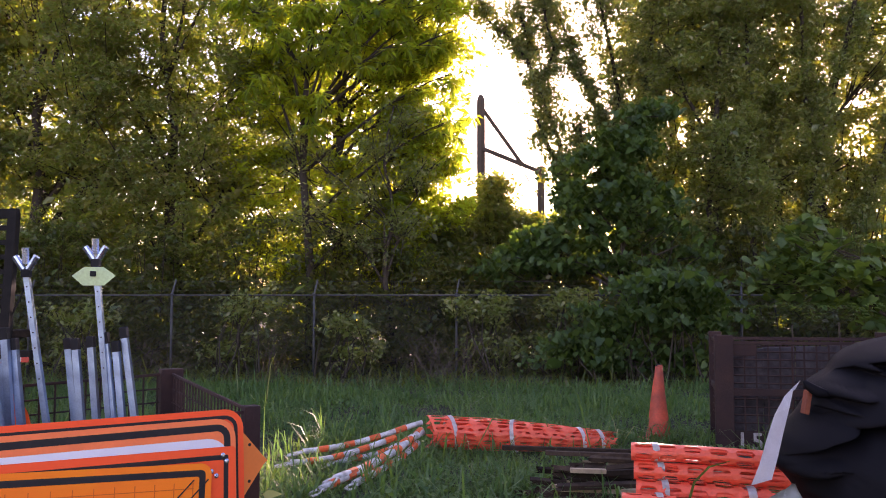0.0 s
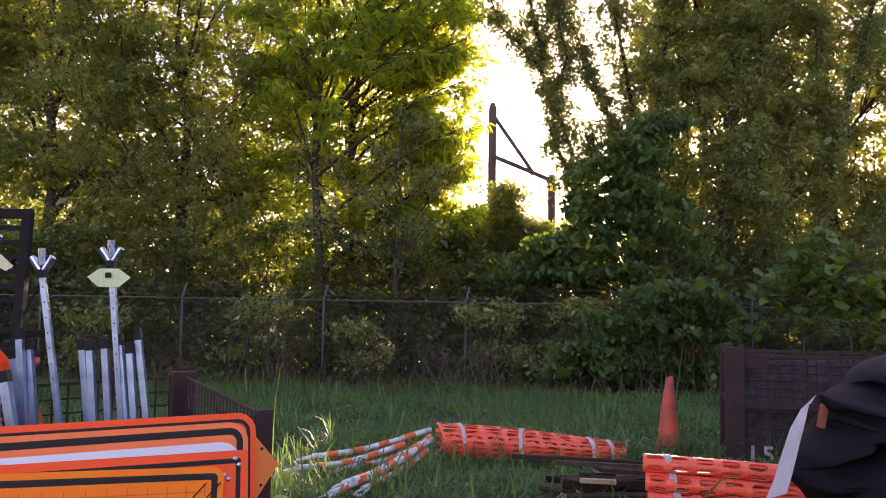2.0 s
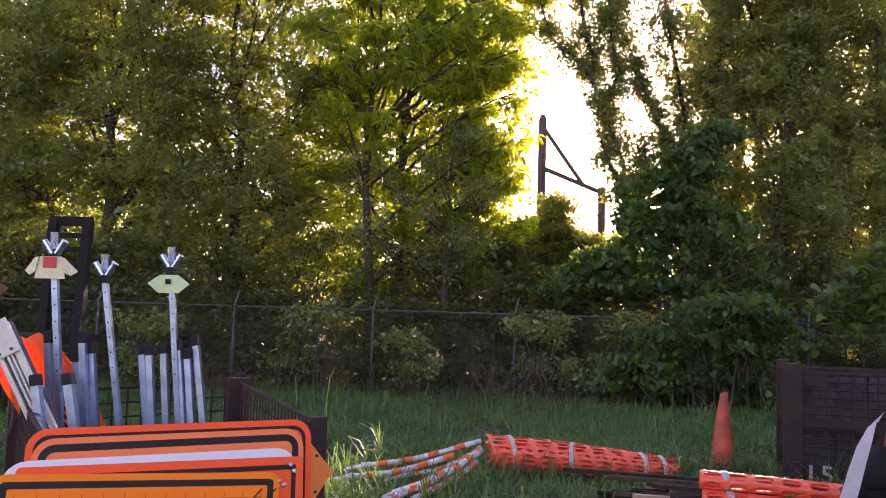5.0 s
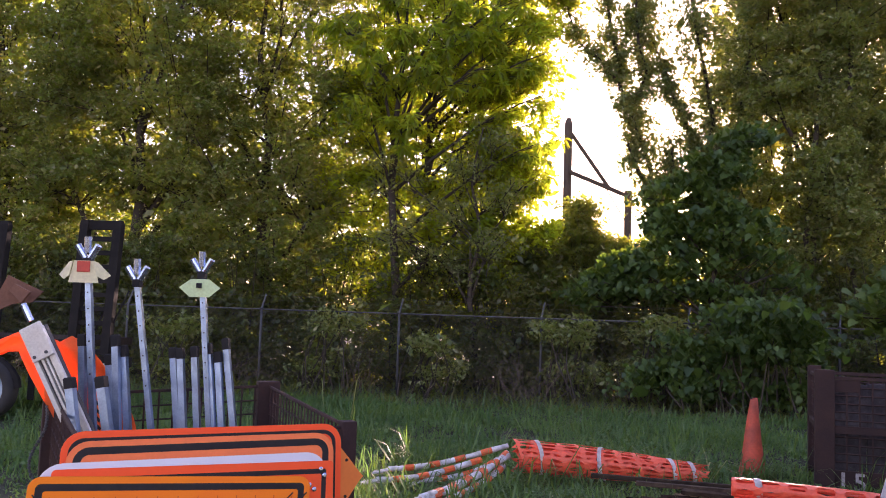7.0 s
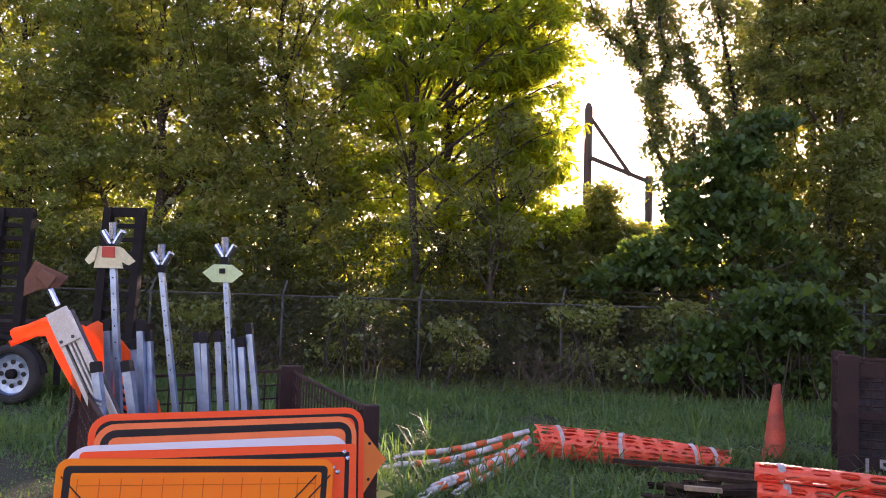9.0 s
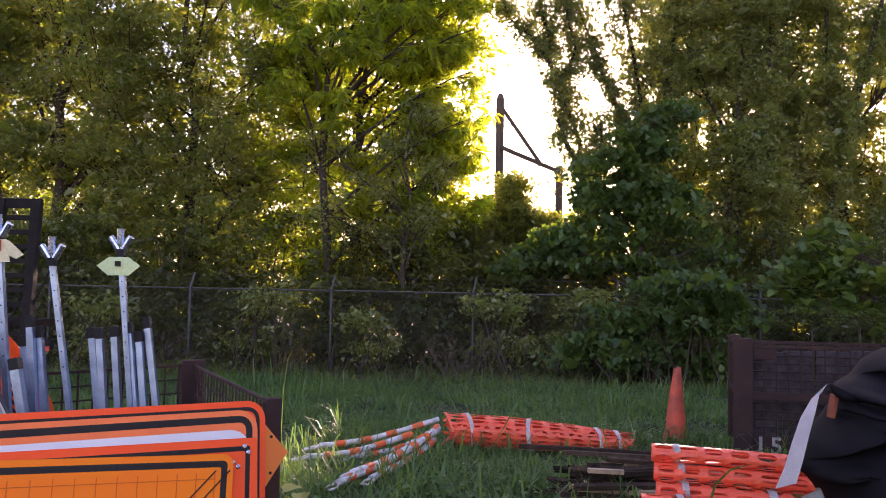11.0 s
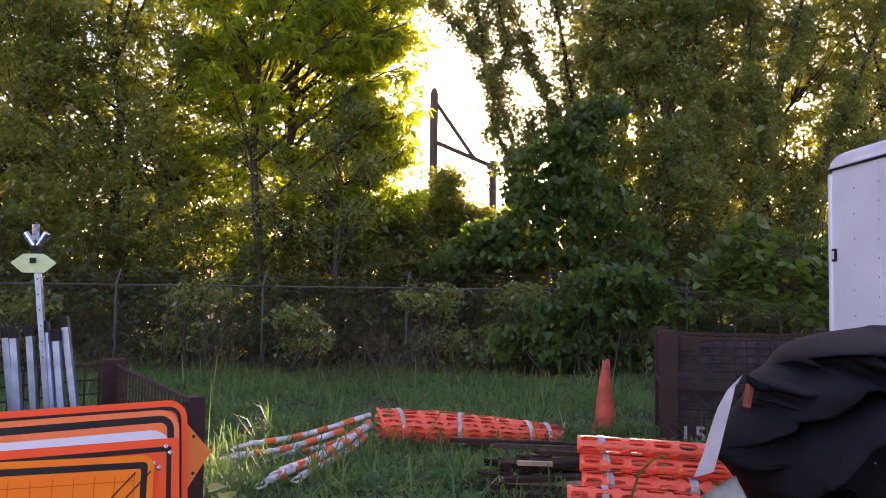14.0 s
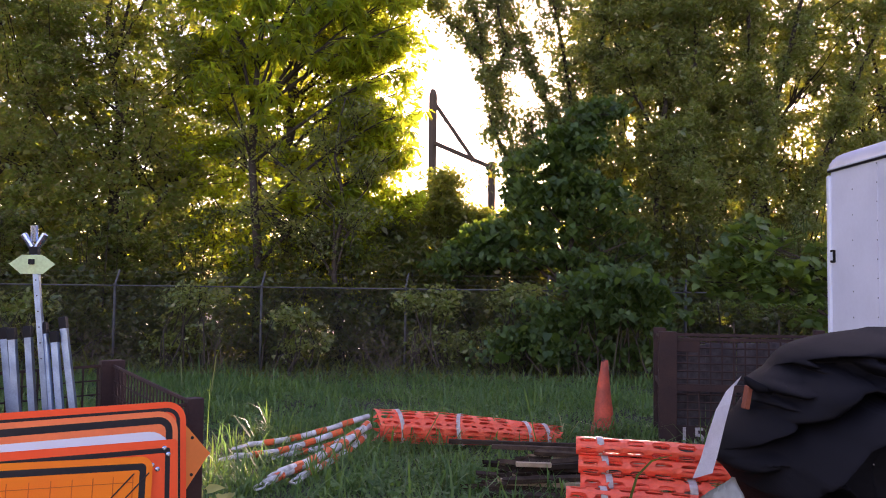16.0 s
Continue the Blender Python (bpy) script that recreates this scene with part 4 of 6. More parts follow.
def bolts(root, w, h):
    for x, z in ((w - 0.062, h - 0.036), (w - 0.044, h - 0.064), (w - 0.115, h - 0.105), (w - 0.092, h - 0.125)):
        bm = bmesh.new()
        tube(bm, [(x, 0.002, z), (x, -0.006, z), (x, -0.009, z)], [0.011, 0.011, 0.006], 8)
        part("bolt", bm, M_CHROME, root, "bright steel bolt")


def torn_tape(root, w, h):
    bm = bmesh.new()
    box(bm, (w - 0.22, -0.0025, h - 0.135), (0.26, 0.002, 0.045), pose(0, 0, 0, 0, -3, 0))
    part("tape_patch", bm, M_ORANGE_OLD, root, "brown torn tape patch")


def mesh_sign_parts(root, w, h):
    bm = bmesh.new()
    for k in range(1, 14):
        box(bm, (w * k / 14, -0.0012, h / 2), (0.0035, 0.0016, h - 0.16))
    for k in range(1, 9):
        box(bm, (w / 2, -0.0014, h * k / 9), (w - 0.16, 0.0016, 0.0035))
    tagged(part("woven_grid", bm, M_SEAM, root), kind="stuff")
    # Black bars draw the shade in the creases running in from the corners.
    for s, x0 in ((1, w - 0.30), (1, w - 0.235), (-1, 0.24)):
        bm = bmesh.new()
        bar(bm, (x0, -0.003, h - 0.30), (x0 + s * 0.22, -0.003, h - 0.07), 0.005)
        part("crease_line", bm, M_BLACK, root)


FAR = Vector((-0.94, 4.10))
sign("road_sign", "fluorescent orange metal road sign with black border line", FAR, 1.11, 1.225, M_ORANGE_SIGN, [(0.028, 0.018)], 0.0, slope=-0.2)
sign("road_sign", "faded orange road sign with thick black border", FAR + Vector((SU.x, SU.y)) * 0.045, 1.072, 1.16, M_ORANGE_OLD, [(0.025, 0.031)], 0.022, slope=-0.2, parts=torn_tape)
sign("road_sign", "bare aluminium back of a turned road sign", FAR + Vector((SU.x, SU.y)) * 0.085, 0.99, 1.23, M_SILVER, [], 0.045, slope=-0.1, r=0.10)
sign("road_sign", "bright orange road sign with black border and bolts", FAR + Vector((SU.x, SU.y)) * 0.075, 0.97, 1.20, M_ORANGE_SIGN, [(0.035, 0.022), (0.14, 0.008)], 0.068, slope=0.8, r=0.02, parts=bolts)
sign("fabric_road_sign", "orange mesh fabric road sign with black border band", FAR + Vector((SU.x, SU.y)) * 0.23, 0.955, 1.165, M_ORANGE_MESH, [(0.028, 0.028)], 0.10, slope=3.0, r=0.05, thick=0.006, parts=mesh_sign_parts)


def arrow_sign():
    root = thing("arrow_sign", -0.84, 4.17, 0, "flat orange sign panel with pointed ends", "road sign", group="stacked road signs")
    ang = math.degrees(math.atan2(-SU.y, -SU.x))
    root.matrix_world = Matrix.Translation((-0.84, 4.17, 0.0)) @ pose(0, 0, 0, 0, 0, ang)
    bm = bmesh.new()
    w, z0, z1 = 1.40, 0.70, 1.03
    zc = 0.88
    slab(bm, [(0, zc), (-0.02, zc + 0.02), (-0.13, z1), (-w + 0.13, z1), (-w, zc), (-w + 0.13, z0), (-0.13, z0), (-0.02, zc - 0.02)], 0, 0.004)
    part("panel", bm, M_ORANGE_OLD2, root)
    for x in (-0.35, -1.1):
        bm = bmesh.new()
        box(bm, (x, 0.02, 0.5), (0.04, 0.02, 1.0), bevel=0.003)
        part("leg", bm, M_GALV, root)
    # Solid black discs paint the dark inside of the bolt holes.
    for x, z in ((-0.09, 0.96), (-0.09, 0.79)):
        bm = bmesh.new()
        tube(bm, [(x, 0.001, z), (x, -0.002, z)], 0.008, 8)
        part("bolt_hole", bm, M_BLACK, root)


M_ORANGE_OLD2 = material("plain_orange_panel", (0.80, 0.20, 0.035), 0.5, other=(0.7, 0.17, 0.04), scale=4, fine=60, bump=0.03, detail=0.06)
arrow_sign()


# ---- sign stands and legs in the bin ----
def stand(x, y, top, fx, plate, label, wide=0.036):
    """An upright with a three-pronged head, and perhaps a plate under it."""
    root = thing("sign_stand", fx, y - 0.02, 0.06, label, "sign stand", group="sign stands in the bin")
    d = Vector((x - fx, 0.02, top - 0.06))
    u = d.normalized()
    bm = bmesh.new()
    bar(bm, (0, 0, 0), d * 0.93, wide)
    up = part("upright", bm, M_ALU, root)
    # Holes aren't cut: black discs stand for the shade within.
    bm = bmesh.new()
    for k in range(7):
        c = d * (0.62 + 0.045 * k) + Vector((0, -wide * 0.5 - 0.0008, 0))
        tube(bm, [c, c + Vector((0, -0.0012, 0))], 0.005, 6)
    tagged(part("adjusting_holes", bm, M_BLACK, up), kind="stuff")
    h = d * 0.93
    bm = bmesh.new()
    box(bm, h, (wide * 1.5, wide * 1.5, 0.045), bevel=0.004)
    part("collar", bm, M_RUBBER, root, "black collar")
    for a in (-33, 0, 33):
        q = Vector((math.sin(radians(a)), -0.1, math.cos(radians(a))))
        r = 0.021 if a == 0 else 0.019
        bm = bmesh.new()
        p0 = h + q * (0.025 if a else 0.05)
        p1 = p0 + q * (0.085 if a else 0.09)
        tube(bm, [p0, p1], r, 10)
        tube(bm, [p1, p1 - q * 0.002], r * 0.75, 10)
        part("prong", bm, M_CHROME, root, "bright metal prong", smooth=False)
    if plate == "flat":
        c = h + Vector((0.0, -0.03, -0.075))
        bm = bmesh.new()
        slab(bm, [(-0.125, 0), (-0.055, 0.05), (0.055, 0.05), (0.125, 0.0), (0.06, -0.055), (-0.06, -0.055)], -0.003, 0.003)
        bmesh.ops.translate(bm, vec=c, verts=bm.verts)
        pl = part("plate", bm, M_LIME, root, "pale lime six-sided plate")
        bm = bmesh.new()
        box(bm, c + Vector((0, -0.012, 0.012)), (0.032, 0.014, 0.03), bevel=0.003)
        part("clip", bm, M_RUBBER, pl)
    if plate == "bent":
        c = h + Vector((0.0, -0.04, -0.055))
        bm = bmesh.new()
        slab(bm, [(-0.06, 0.06), (0.06, 0.06), (0.085, -0.06), (-0.085, -0.06)], -0.003, 0.003)
        bmesh.ops.translate(bm, vec=c, verts=bm.verts)
        pl = part("plate", bm, M_CREAM, root, "pale cream bent plate")
        for s in (-1, 1):
            bm = bmesh.new()
            slab(bm, [(-s * 0.01, 0.045), (s * 0.015, 0.04), (s * 0.085, -0.03), (s * 0.05, -0.055), (s * 0.01, -0.035)][:: (1 if s < 0 else -1)], -0.003, 0.003)
            bmesh.ops.transform(bm, matrix=Matrix.Translation(c + Vector((s * 0.068, -0.012, 0.012))) @ pose(0, 0, 0, 0, 0, s * 20), verts=bm.verts)
            part("wing", bm, M_CREAM, pl)
        bm = bmesh.new()
        box(bm, c + Vector((0, -0.008, 0.028)), (0.075, 0.006, 0.06), bevel=0.002)
        part("tag", bm, M_RED, pl, "red square tag")
    return root


M_CREAM = material("pale_cream_plastic", (0.62, 0.56, 0.36), 0.5, other=(0.52, 0.58, 0.36), scale=6, fine=60, bump=0.04)
stand(-2.01, 4.95, 1.99, -1.80, "flat", "leaning aluminium sign stand with pale green plate", 0.031)
stand(-2.32, 4.75, 1.92, -2.01, "", "leaning aluminium sign stand with bare pronged head", 0.030)
stand(-2.51, 4.55, 2.03, -2.30, "bent", "aluminium sign stand with lime plate and red tag", 0.032)


def leg(x, y, top, fx, w=0.036, turn=0):
    root = thing("stand_leg", fx, y, 0.06, "grey aluminium tube leg with black end cap", "sign stand leg", group="spare legs in the bin")
    d = Vector((x - fx, 0.03, top - 0.06))
    bm = bmesh.new()
    bar(bm, (0, 0, 0), d * 0.965, w)
    part("tube", bm, M_ALU, root)
    bm = bmesh.new()
    tube(bm, [d * 0.958, d * 0.965, d * 1.0, d * 1.005], [w * 0.78, w * 0.80, w * 0.80, w * 0.6], 4, True, True)
    part("end_cap", bm, M_RUBBER, root)


for a in ((-2.14, 4.90, 1.42, -1.965), (-2.075, 4.85, 1.42, -1.93), (-2.01, 4.9, 1.43, -1.87), (-1.94, 4.93, 1.45, -1.77), (-1.89, 4.96, 1.40, -1.73), (-1.86, 5.0, 1.48, -1.64),
          (-2.5, 4.52, 1.49, -2.38), (-2.36, 4.62, 1.49, -2.22), (-2.33, 4.66, 1.43, -2.15), (-2.40, 4.64, 1.38, -2.23)):
    leg(*a)
for a in ((-2.412, 4.25, 1.275, -2.18, 0.042, 20), (-2.243, 4.25, 1.287, -1.98, 0.044, 0)):
    leg(*a)


def ribbon(bm, line, side, thick=0.003):
    """A strip along a line; side: half-width vectors, one a point."""
    a, b = [], []
    for p, s in zip(line, side):
        p, s = Vector(p), Vector(s)
        a.append(bm.verts.new(p - s))
        b.append(bm.verts.new(p + s))
    for k in range(len(a) - 1):
        bm.faces.new((a[k], a[k + 1], b[k + 1], b[k]))
    if thick:
        bmesh.ops.solidify(bm, geom=bm.faces[:], thickness=thick)


def folded_stand():
    root = thing("folded_sign_stand", -1.94, 4.46, 0.06, "folded silver sign stand with rusty bracket, leaning in the bin", "sign stand")
    top, foot = Vector((-0.75, -0.1, 1.50)), Vector((-0.27, -0.02, 0.565))
    ax = (top - foot).normalized()
    side = Vector((ax.z, 0, -ax.x))
    m = Matrix((side, ax.cross(side) * -1, ax)).transposed().to_4x4()
    L = (top - foot).length - 0.05
    mid = foot + ax * (L / 2)
    out = m.to_3x3() @ Vector((0, 1, 0))
    out = out if out.y < 0 else -out
    bm = bmesh.new()
    box(bm, mid, (0.135, 0.035, L), m, bevel=0.004)
    part("channel", bm, M_GALV, root, "dark grey channel")
    for off, w, n in ((-0.050, 0.026, "side_rail"), (-0.012, 0.014, "centre_rail"), (0.012, 0.012, "centre_rail"), (0.046, 0.036, "side_rail")):
        bm = bmesh.new()
        box(bm, mid + side * off + out * 0.026, (w, 0.022, L), m, bevel=0.003)
        part(n, bm, M_STEEL_PALE, root, smooth=False)
    bm = bmesh.new()
    box(bm, top - ax * 0.12 + side * 0.006 + out * 0.045, (0.125, 0.018, 0.19), m, bevel=0.005)
    hp = part("head_plate", bm, M_STEEL_PALE, root)
    for dx in (-0.035, 0.035):
        bm = bmesh.new()
        c = top - ax * 0.19 + side * dx + out * 0.054
        tube(bm, [c, c + Vector((0, -0.006, 0))], 0.009, 8)
        part("bolt", bm, M_GALV, hp)
    bm = bmesh.new()
    tube(bm, [top, top + ax * 0.10], 0.018, 8)
    part("pin", bm, M_CHROME, root)
    t = top + ax * 0.10
    bm = bmesh.new()
    slab(bm, [(-0.10, 0.0), (-0.055, 0.10), (0.03, 0.06), (0.12, 0.02), (0.07, -0.04), (-0.02, -0.05), (-0.10, -0.09)], -0.012, 0.012)
    bmesh.ops.transform(bm, matrix=Matrix.Translation(t + Vector((-0.03, 0, 0.05))) @ pose(0, 0, 0, 0, 0, 20), verts=bm.verts)
    part("bracket", bm, M_RUSTY, root, "rusty brown bent bracket")
    bm = bmesh.new()
    slab(bm, [(0.0, 0.02), (0.03, 0.055), (0.13, 0.015), (0.08, -0.045)], -0.05, -0.035)
    bmesh.ops.transform(bm, matrix=Matrix.Translation(t + Vector((-0.04, -0.01, 0.05))) @ pose(0, 0, 0, 0, 0, -10), verts=bm.verts)
    part("bracket_flange", bm, M_RUSTY, root)


M_RUSTY = material("brown_rust", (0.16, 0.075, 0.05), 0.85, 0.1, other=(0.22, 0.10, 0.06), scale=12, fine=80, bump=0.3)
folded_stand()


M_CLOTH = material("limp_orange_fabric", (0.95, 0.20, 0.04), 0.6, other=(0.85, 0.16, 0.04), scale=4, fine=150, bump=0.1, detail=0.1)


def orange_cloth():
    root = thing("folded_fabric_sign", -2.68, 4.52, 0.06, "limp orange fabric sign draped over the bin corner", "road sign")

    def sheet(line, wide, name, seed):
        bm = bmesh.new()
        rows = []
        n = len(line)
        for k, (x, y, z) in enumerate(line):
            row = []
            for j in range(9):
                s = j / 8 - 0.5
                dx, dz = wide[k]
                fold = 0.022 * math.sin(s * 11 + k * 0.6 + seed) + 0.02 * noise.noise((s * 4, k * 0.7, seed))
                row.append(bm.verts.new((x + 2.6 + s * dx, y - 4.40 + fold, z - 0.06 + s * dz + 0.012 * math.sin(k + j))))
            rows.append(row)
        for a, b in zip(rows, rows[1:]):
            for j in range(8):
                bm.faces.new((a[j], a[j + 1], b[j + 1], b[j]))
        bmesh.ops.solidify(bm, geom=bm.faces[:], thickness=0.004)
        return part(name, bm, M_CLOTH, root, smooth=True)

    sheet([(-3.05, 4.52, 1.36), (-2.98, 4.53, 1.385), (-2.90, 4.55, 1.43), (-2.82, 4.55, 1.44), (-2.76, 4.54, 1.38), (-2.68, 4.52, 1.28), (-2.60, 4.5, 1.16), (-2.52, 4.5, 1.02), (-2.45, 4.5, 0.85)],
          [(0.02, 0.10), (0.03, 0.11), (0.03, 0.13), (0.06, 0.12), (0.11, 0.07), (0.12, 0.05), (0.12, 0.05), (0.12, 0.03), (0.12, 0.02)], "flap", 1.0)
    sheet([(-2.66, 4.62, 1.45), (-2.60, 4.62, 1.40), (-2.54, 4.64, 1.32), (-2.47, 4.66, 1.22), (-2.41, 4.68, 1.12), (-2.36, 4.70, 1.0), (-2.33, 4.7, 0.86)],
          [(0.14, 0.03), (0.22, 0.04), (0.27, 0.05), (0.29, 0.05), (0.29, 0.05), (0.30, 0.03), (0.30, 0.02)], "fold", 3.0)
    for k in range(4):
        bm = bmesh.new()
        box(bm, (0.235 + 0.006 * k, 0.125, 1.06 - 0.045 * k), (0.045, 0.004, 0.016), pose(0, 0, 0, 0, 38, 0))
        part("lettering_bar", bm, M_BLACK, root, "black unreadable lettering")


orange_cloth()


# ---- barrier nets ----
def net_cylinder(bm, line, radii, nu, nv, twist=0.0, flat=1.0, hole=0.68, phase=0.0, thick=0.0, grow=1.0, tall=0.96, lean=0):
    """A sheet of barrier net wrapped round a line: nu cells round, nv along; every cell has an oval hole. Its rows lean by whole cells a turn."""
    pts = [Vector(p) for p in line]
    n = len(pts) - 1

    def at(t, a):
        s = min(max(t, 0), 1) * n
        k = min(int(s), n - 1)
        f = s - k
        p = pts[k].lerp(pts[k + 1], f)
        d = (pts[k + 1] - pts[k]).normalized()
        r = (radii[k] * (1 - f) + radii[k + 1] * f) * grow
        r *= 1 + 0.05 * noise.noise((p.x * 5 + phase, a * 1.2, p.z * 5))
        u = Vector((0, 0, 1)) - d * d.z
        u.normalize()
        w = d.cross(u)
        ang = 2 * math.pi * a + twist * t + phase
        return p + (u * math.cos(ang) * flat + w * math.sin(ang)) * r

    sh = [(math.copysign(abs(math.cos(q)) ** 0.75, math.cos(q)) * hole / 2, math.copysign(abs(math.sin(q)) ** 0.75, math.sin(q)) * hole * tall / 2) for q in [2 * math.pi * k / 8 for k in range(8)]]
    edge = [(0.5, 0), (0.5, 0.5), (0, 0.5), (-0.5, 0.5), (-0.5, 0), (-0.5, -0.5), (0, -0.5), (0.5, -0.5)]
    for i in range(-abs(lean), nv + abs(lean)):
        for j in range(nu):
            lo, hi = sorted((i + lean * j / nu, i + lean * (j + 1) / nu))
            if lo < -1e-6 or hi + 1 > nv + 1e-6:
                continue
            ci, cj = (i + 0.5) / nv, (j + 0.5 + 0.5 * (i % 2) * 0) / nu
            if rng.random() < 0.01:
                continue
            o = [bm.verts.new(at(ci + (x + lean * (cj + y / nu)) / nv, cj + y / nu)) for x, y in edge]
            h = [bm.verts.new(at(ci + (x + lean * (cj + y / nu)) / nv, cj + y / nu)) for x, y in sh]
            for k in range(8):
                m = (k + 1) % 8
                bm.faces.new((o[k], h[k], h[m], o[m]))
    if thick:
        bmesh.ops.remove_doubles(bm, verts=bm.verts[:], dist=0.0008)
        bmesh.ops.dissolve_degenerate(bm, dist=0.0005, edges=bm.edges[:])
        old = [v.co.copy() for v in bm.verts]
        tree_of = kdtree.KDTree(len(old))
        for k, q in enumerate(old):
            tree_of.insert(q, k)
        tree_of.balance()
        bmesh.ops.solidify(bm, geom=bm.faces[:], thickness=thick)
        for v in bm.verts:
            q, k, far = tree_of.find(v.co)
            if far > thick * 2:
                v.co = q


def band(root, c, d, r, w=0.03, flat=1.0, name="white_band"):
    """A strap round a roll at c with axis d."""
    d = Vector(d).normalized()
    u = (Vector((0, 0, 1)) - d * d.z).normalized()
    s = d.cross(u)
    bm = bmesh.new()
    n = 24
    rows = []
    for k in range(n):
        a = 2 * math.pi * k / n
        q = (u * math.cos(a) * flat + s * math.sin(a)) * r * (1 + 0.012 * math.sin(3 * a))
        rows.append([bm.verts.new(Vector(c) + q + d * (e * w / 2 + 0.008 * math.sin(a))) for e in (-1, 1)])
    for k in range(n):
        m = (k + 1) % n
        bm.faces.new((rows[k][0], rows[k][1], rows[m][1], rows[m][0]))
    bmesh.ops.solidify(bm, geom=bm.faces[:], thickness=0.002)
    return part(name, bm, M_WHITE, root)


def big_roll():
    root = thing("barrier_net_roll", 0.85, 9.05, 0, "rolled orange plastic barrier net lying in the grass", "barrier net")
    line = [(-1.03, 0.05, 0.265), (-0.3, 0.02, 0.235), (0.3, 0.0, 0.20), (0.95, -0.05, 0.165)]
    rad = [0.17, 0.165, 0.14, 0.105]
    for k, (g, ph, hole, tall, nu, nv, ln) in enumerate(((1.0, 0.0, 0.80, 1.06, 18, 10, 2), (0.86, 0.9, 0.82, 1.06, 16, 10, -3), (0.4, 1.9, 0.6, 0.9, 8, 12, 2))):
        bm = bmesh.new()
        net_cylinder(bm, line, rad, nu, nv, 0.0, 1.0, hole, ph, 0.003, g, tall, ln)
        part("net_layer", bm, M_NET, root)
    for x, t in ((-0.72, 0.12), (-0.12, 0.44), (0.58, 0.8), (0.76, 0.9)):
        k = min(2, int(t * 3))
        f = t * 3 - k
        c = Vector(line[k]).lerp(Vector(line[k + 1]), f)
        r = rad[k] * (1 - f) + rad[k + 1] * f
        band(root, c, (1, 0.28 * (-1) ** k, 0.12), r * 1.07, 0.042)


big_roll()


def net_stack():
    specs = [(1.08, 5.00, 0.775, 0.066, 0.74), (1.09, 4.98, 0.675, 0.062, 0.8), (1.095, 4.95, 0.565, 0.075, 0.8), (1.12, 4.93, 0.43, 0.08, 0.8), (1.1, 4.97, 0.28, 0.085, 0.85), (1.1, 4.97, 0.11, 0.095, 0.9),
             (0.985, 4.82, 0.52, 0.07, 0.85), (0.90, 4.80, 0.36, 0.08, 0.95), (0.98, 4.80, 0.12, 0.09, 1.0)]
    for i, (x, y, z, r, flat) in enumerate(specs):
        root = thing("barrier_net_roll", x, y, z, "rolled orange barrier net with white ties, stacked", "barrier net", group="stacked net rolls")
        line = [(0, 0, 0), (0.35, -0.07, -0.005), (0.72, -0.15, -0.02), (1.1, -0.24, -0.035)]
        rad = [r * 1.05, r, r * 1.03, r * 0.95]
        for g, tw, ph in ((1.0, 0.5, 0.3 * i), (0.78, -1.2, 1.0 + i), (0.5, 1.4, 2.0 + i)):
            bm = bmesh.new()
            net_cylinder(bm, line, rad, 5, 8, tw, flat, 0.74, ph, 0.004, g)
            part("net_layer", bm, M_NET, root)
        band(root, (0.13 + 0.012 * i, -0.02, 0), (1, -0.2, 0), r * 1.1, 0.038, flat, "white_tie")
        if i in (2, 3):
            band(root, (0.60, -0.125, -0.015), (1, -0.2, 0), r * 1.1, 0.045, flat, "white_tie")


net_stack()


# ---- striped poles ----
def striped_pole(a, b, r, label="white tube with orange stripes and a rope end"):
    a, b = Vector(a), Vector(b)
    root = thing("striped_pole", a.x, a.y, 0, label, "barrier pole", group="striped poles in the grass")
    base = Vector((a.x, a.y, 0))
    d = (b - a)
    L = d.length
    u = d.normalized()
    bm = bmesh.new()
    n = 10
    bend = Vector((0.03 * math.sin(a.y * 9), 0, -0.05))
    sway = Vector((-u.y, u.x, 0)) * 0.018 * math.sin(a.x * 23)
    P = lambda t: a - base + d * t + bend * math.sin(math.pi * t) + sway * math.sin(2 * math.pi * t)
    tube(bm, [P(k / n) for k in range(n + 1)], [r * (0.92 + 0.1 * math.sin(k * 2.1 + a.x * 7)) for k in range(n + 1)], 9)
    part("tube", bm, M_TUBE, root, smooth=True)
    s, k = 0.16 * rng.random() + 0.12, 0
    while s + 0.10 < L:
        bm = bmesh.new()
        q = [P((s + 0.115 * j / 3) / L) for j in range(4)]
        tube(bm, q, r * 1.07, 9)
        part("orange_stripe", bm, M_STRIPE, root)
        s += 0.27 + 0.03 * rng.random()
    bm = bmesh.new()
    p = a - base
    w = Vector((-u.y, u.x, 0))
    tube(bm, [p + u * 0.05, p - u * 0.06 + w * 0.03, p - u * 0.15 + w * 0.02, p - u * 0.17 - w * 0.03, p - u * 0.10 - w * 0.06, p - u * 0.01 - w * 0.03, p + u * 0.06], 0.011, 6)
    part("rope_loop", bm, M_TUBE, root, "dirty white rope loop", smooth=True)


for a, b, r in (((-1.42, 8.85, 0.10), (-0.22, 9.3, 0.33), 0.036), ((-1.46, 8.35, 0.08), (-0.50, 8.95, 0.22), 0.036), ((-1.02, 7.25, 0.07), (-0.23, 9.1, 0.28), 0.040),
                ((-0.93, 7.5, 0.11), (-0.21, 9.05, 0.26), 0.038), ((-0.76, 7.5, 0.06), (-0.26, 8.95, 0.17), 0.040), ((-1.05, 8.6, 0.05), (-0.32, 9.05, 0.22), 0.034)):
    striped_pole(a, b, r * 0.86)


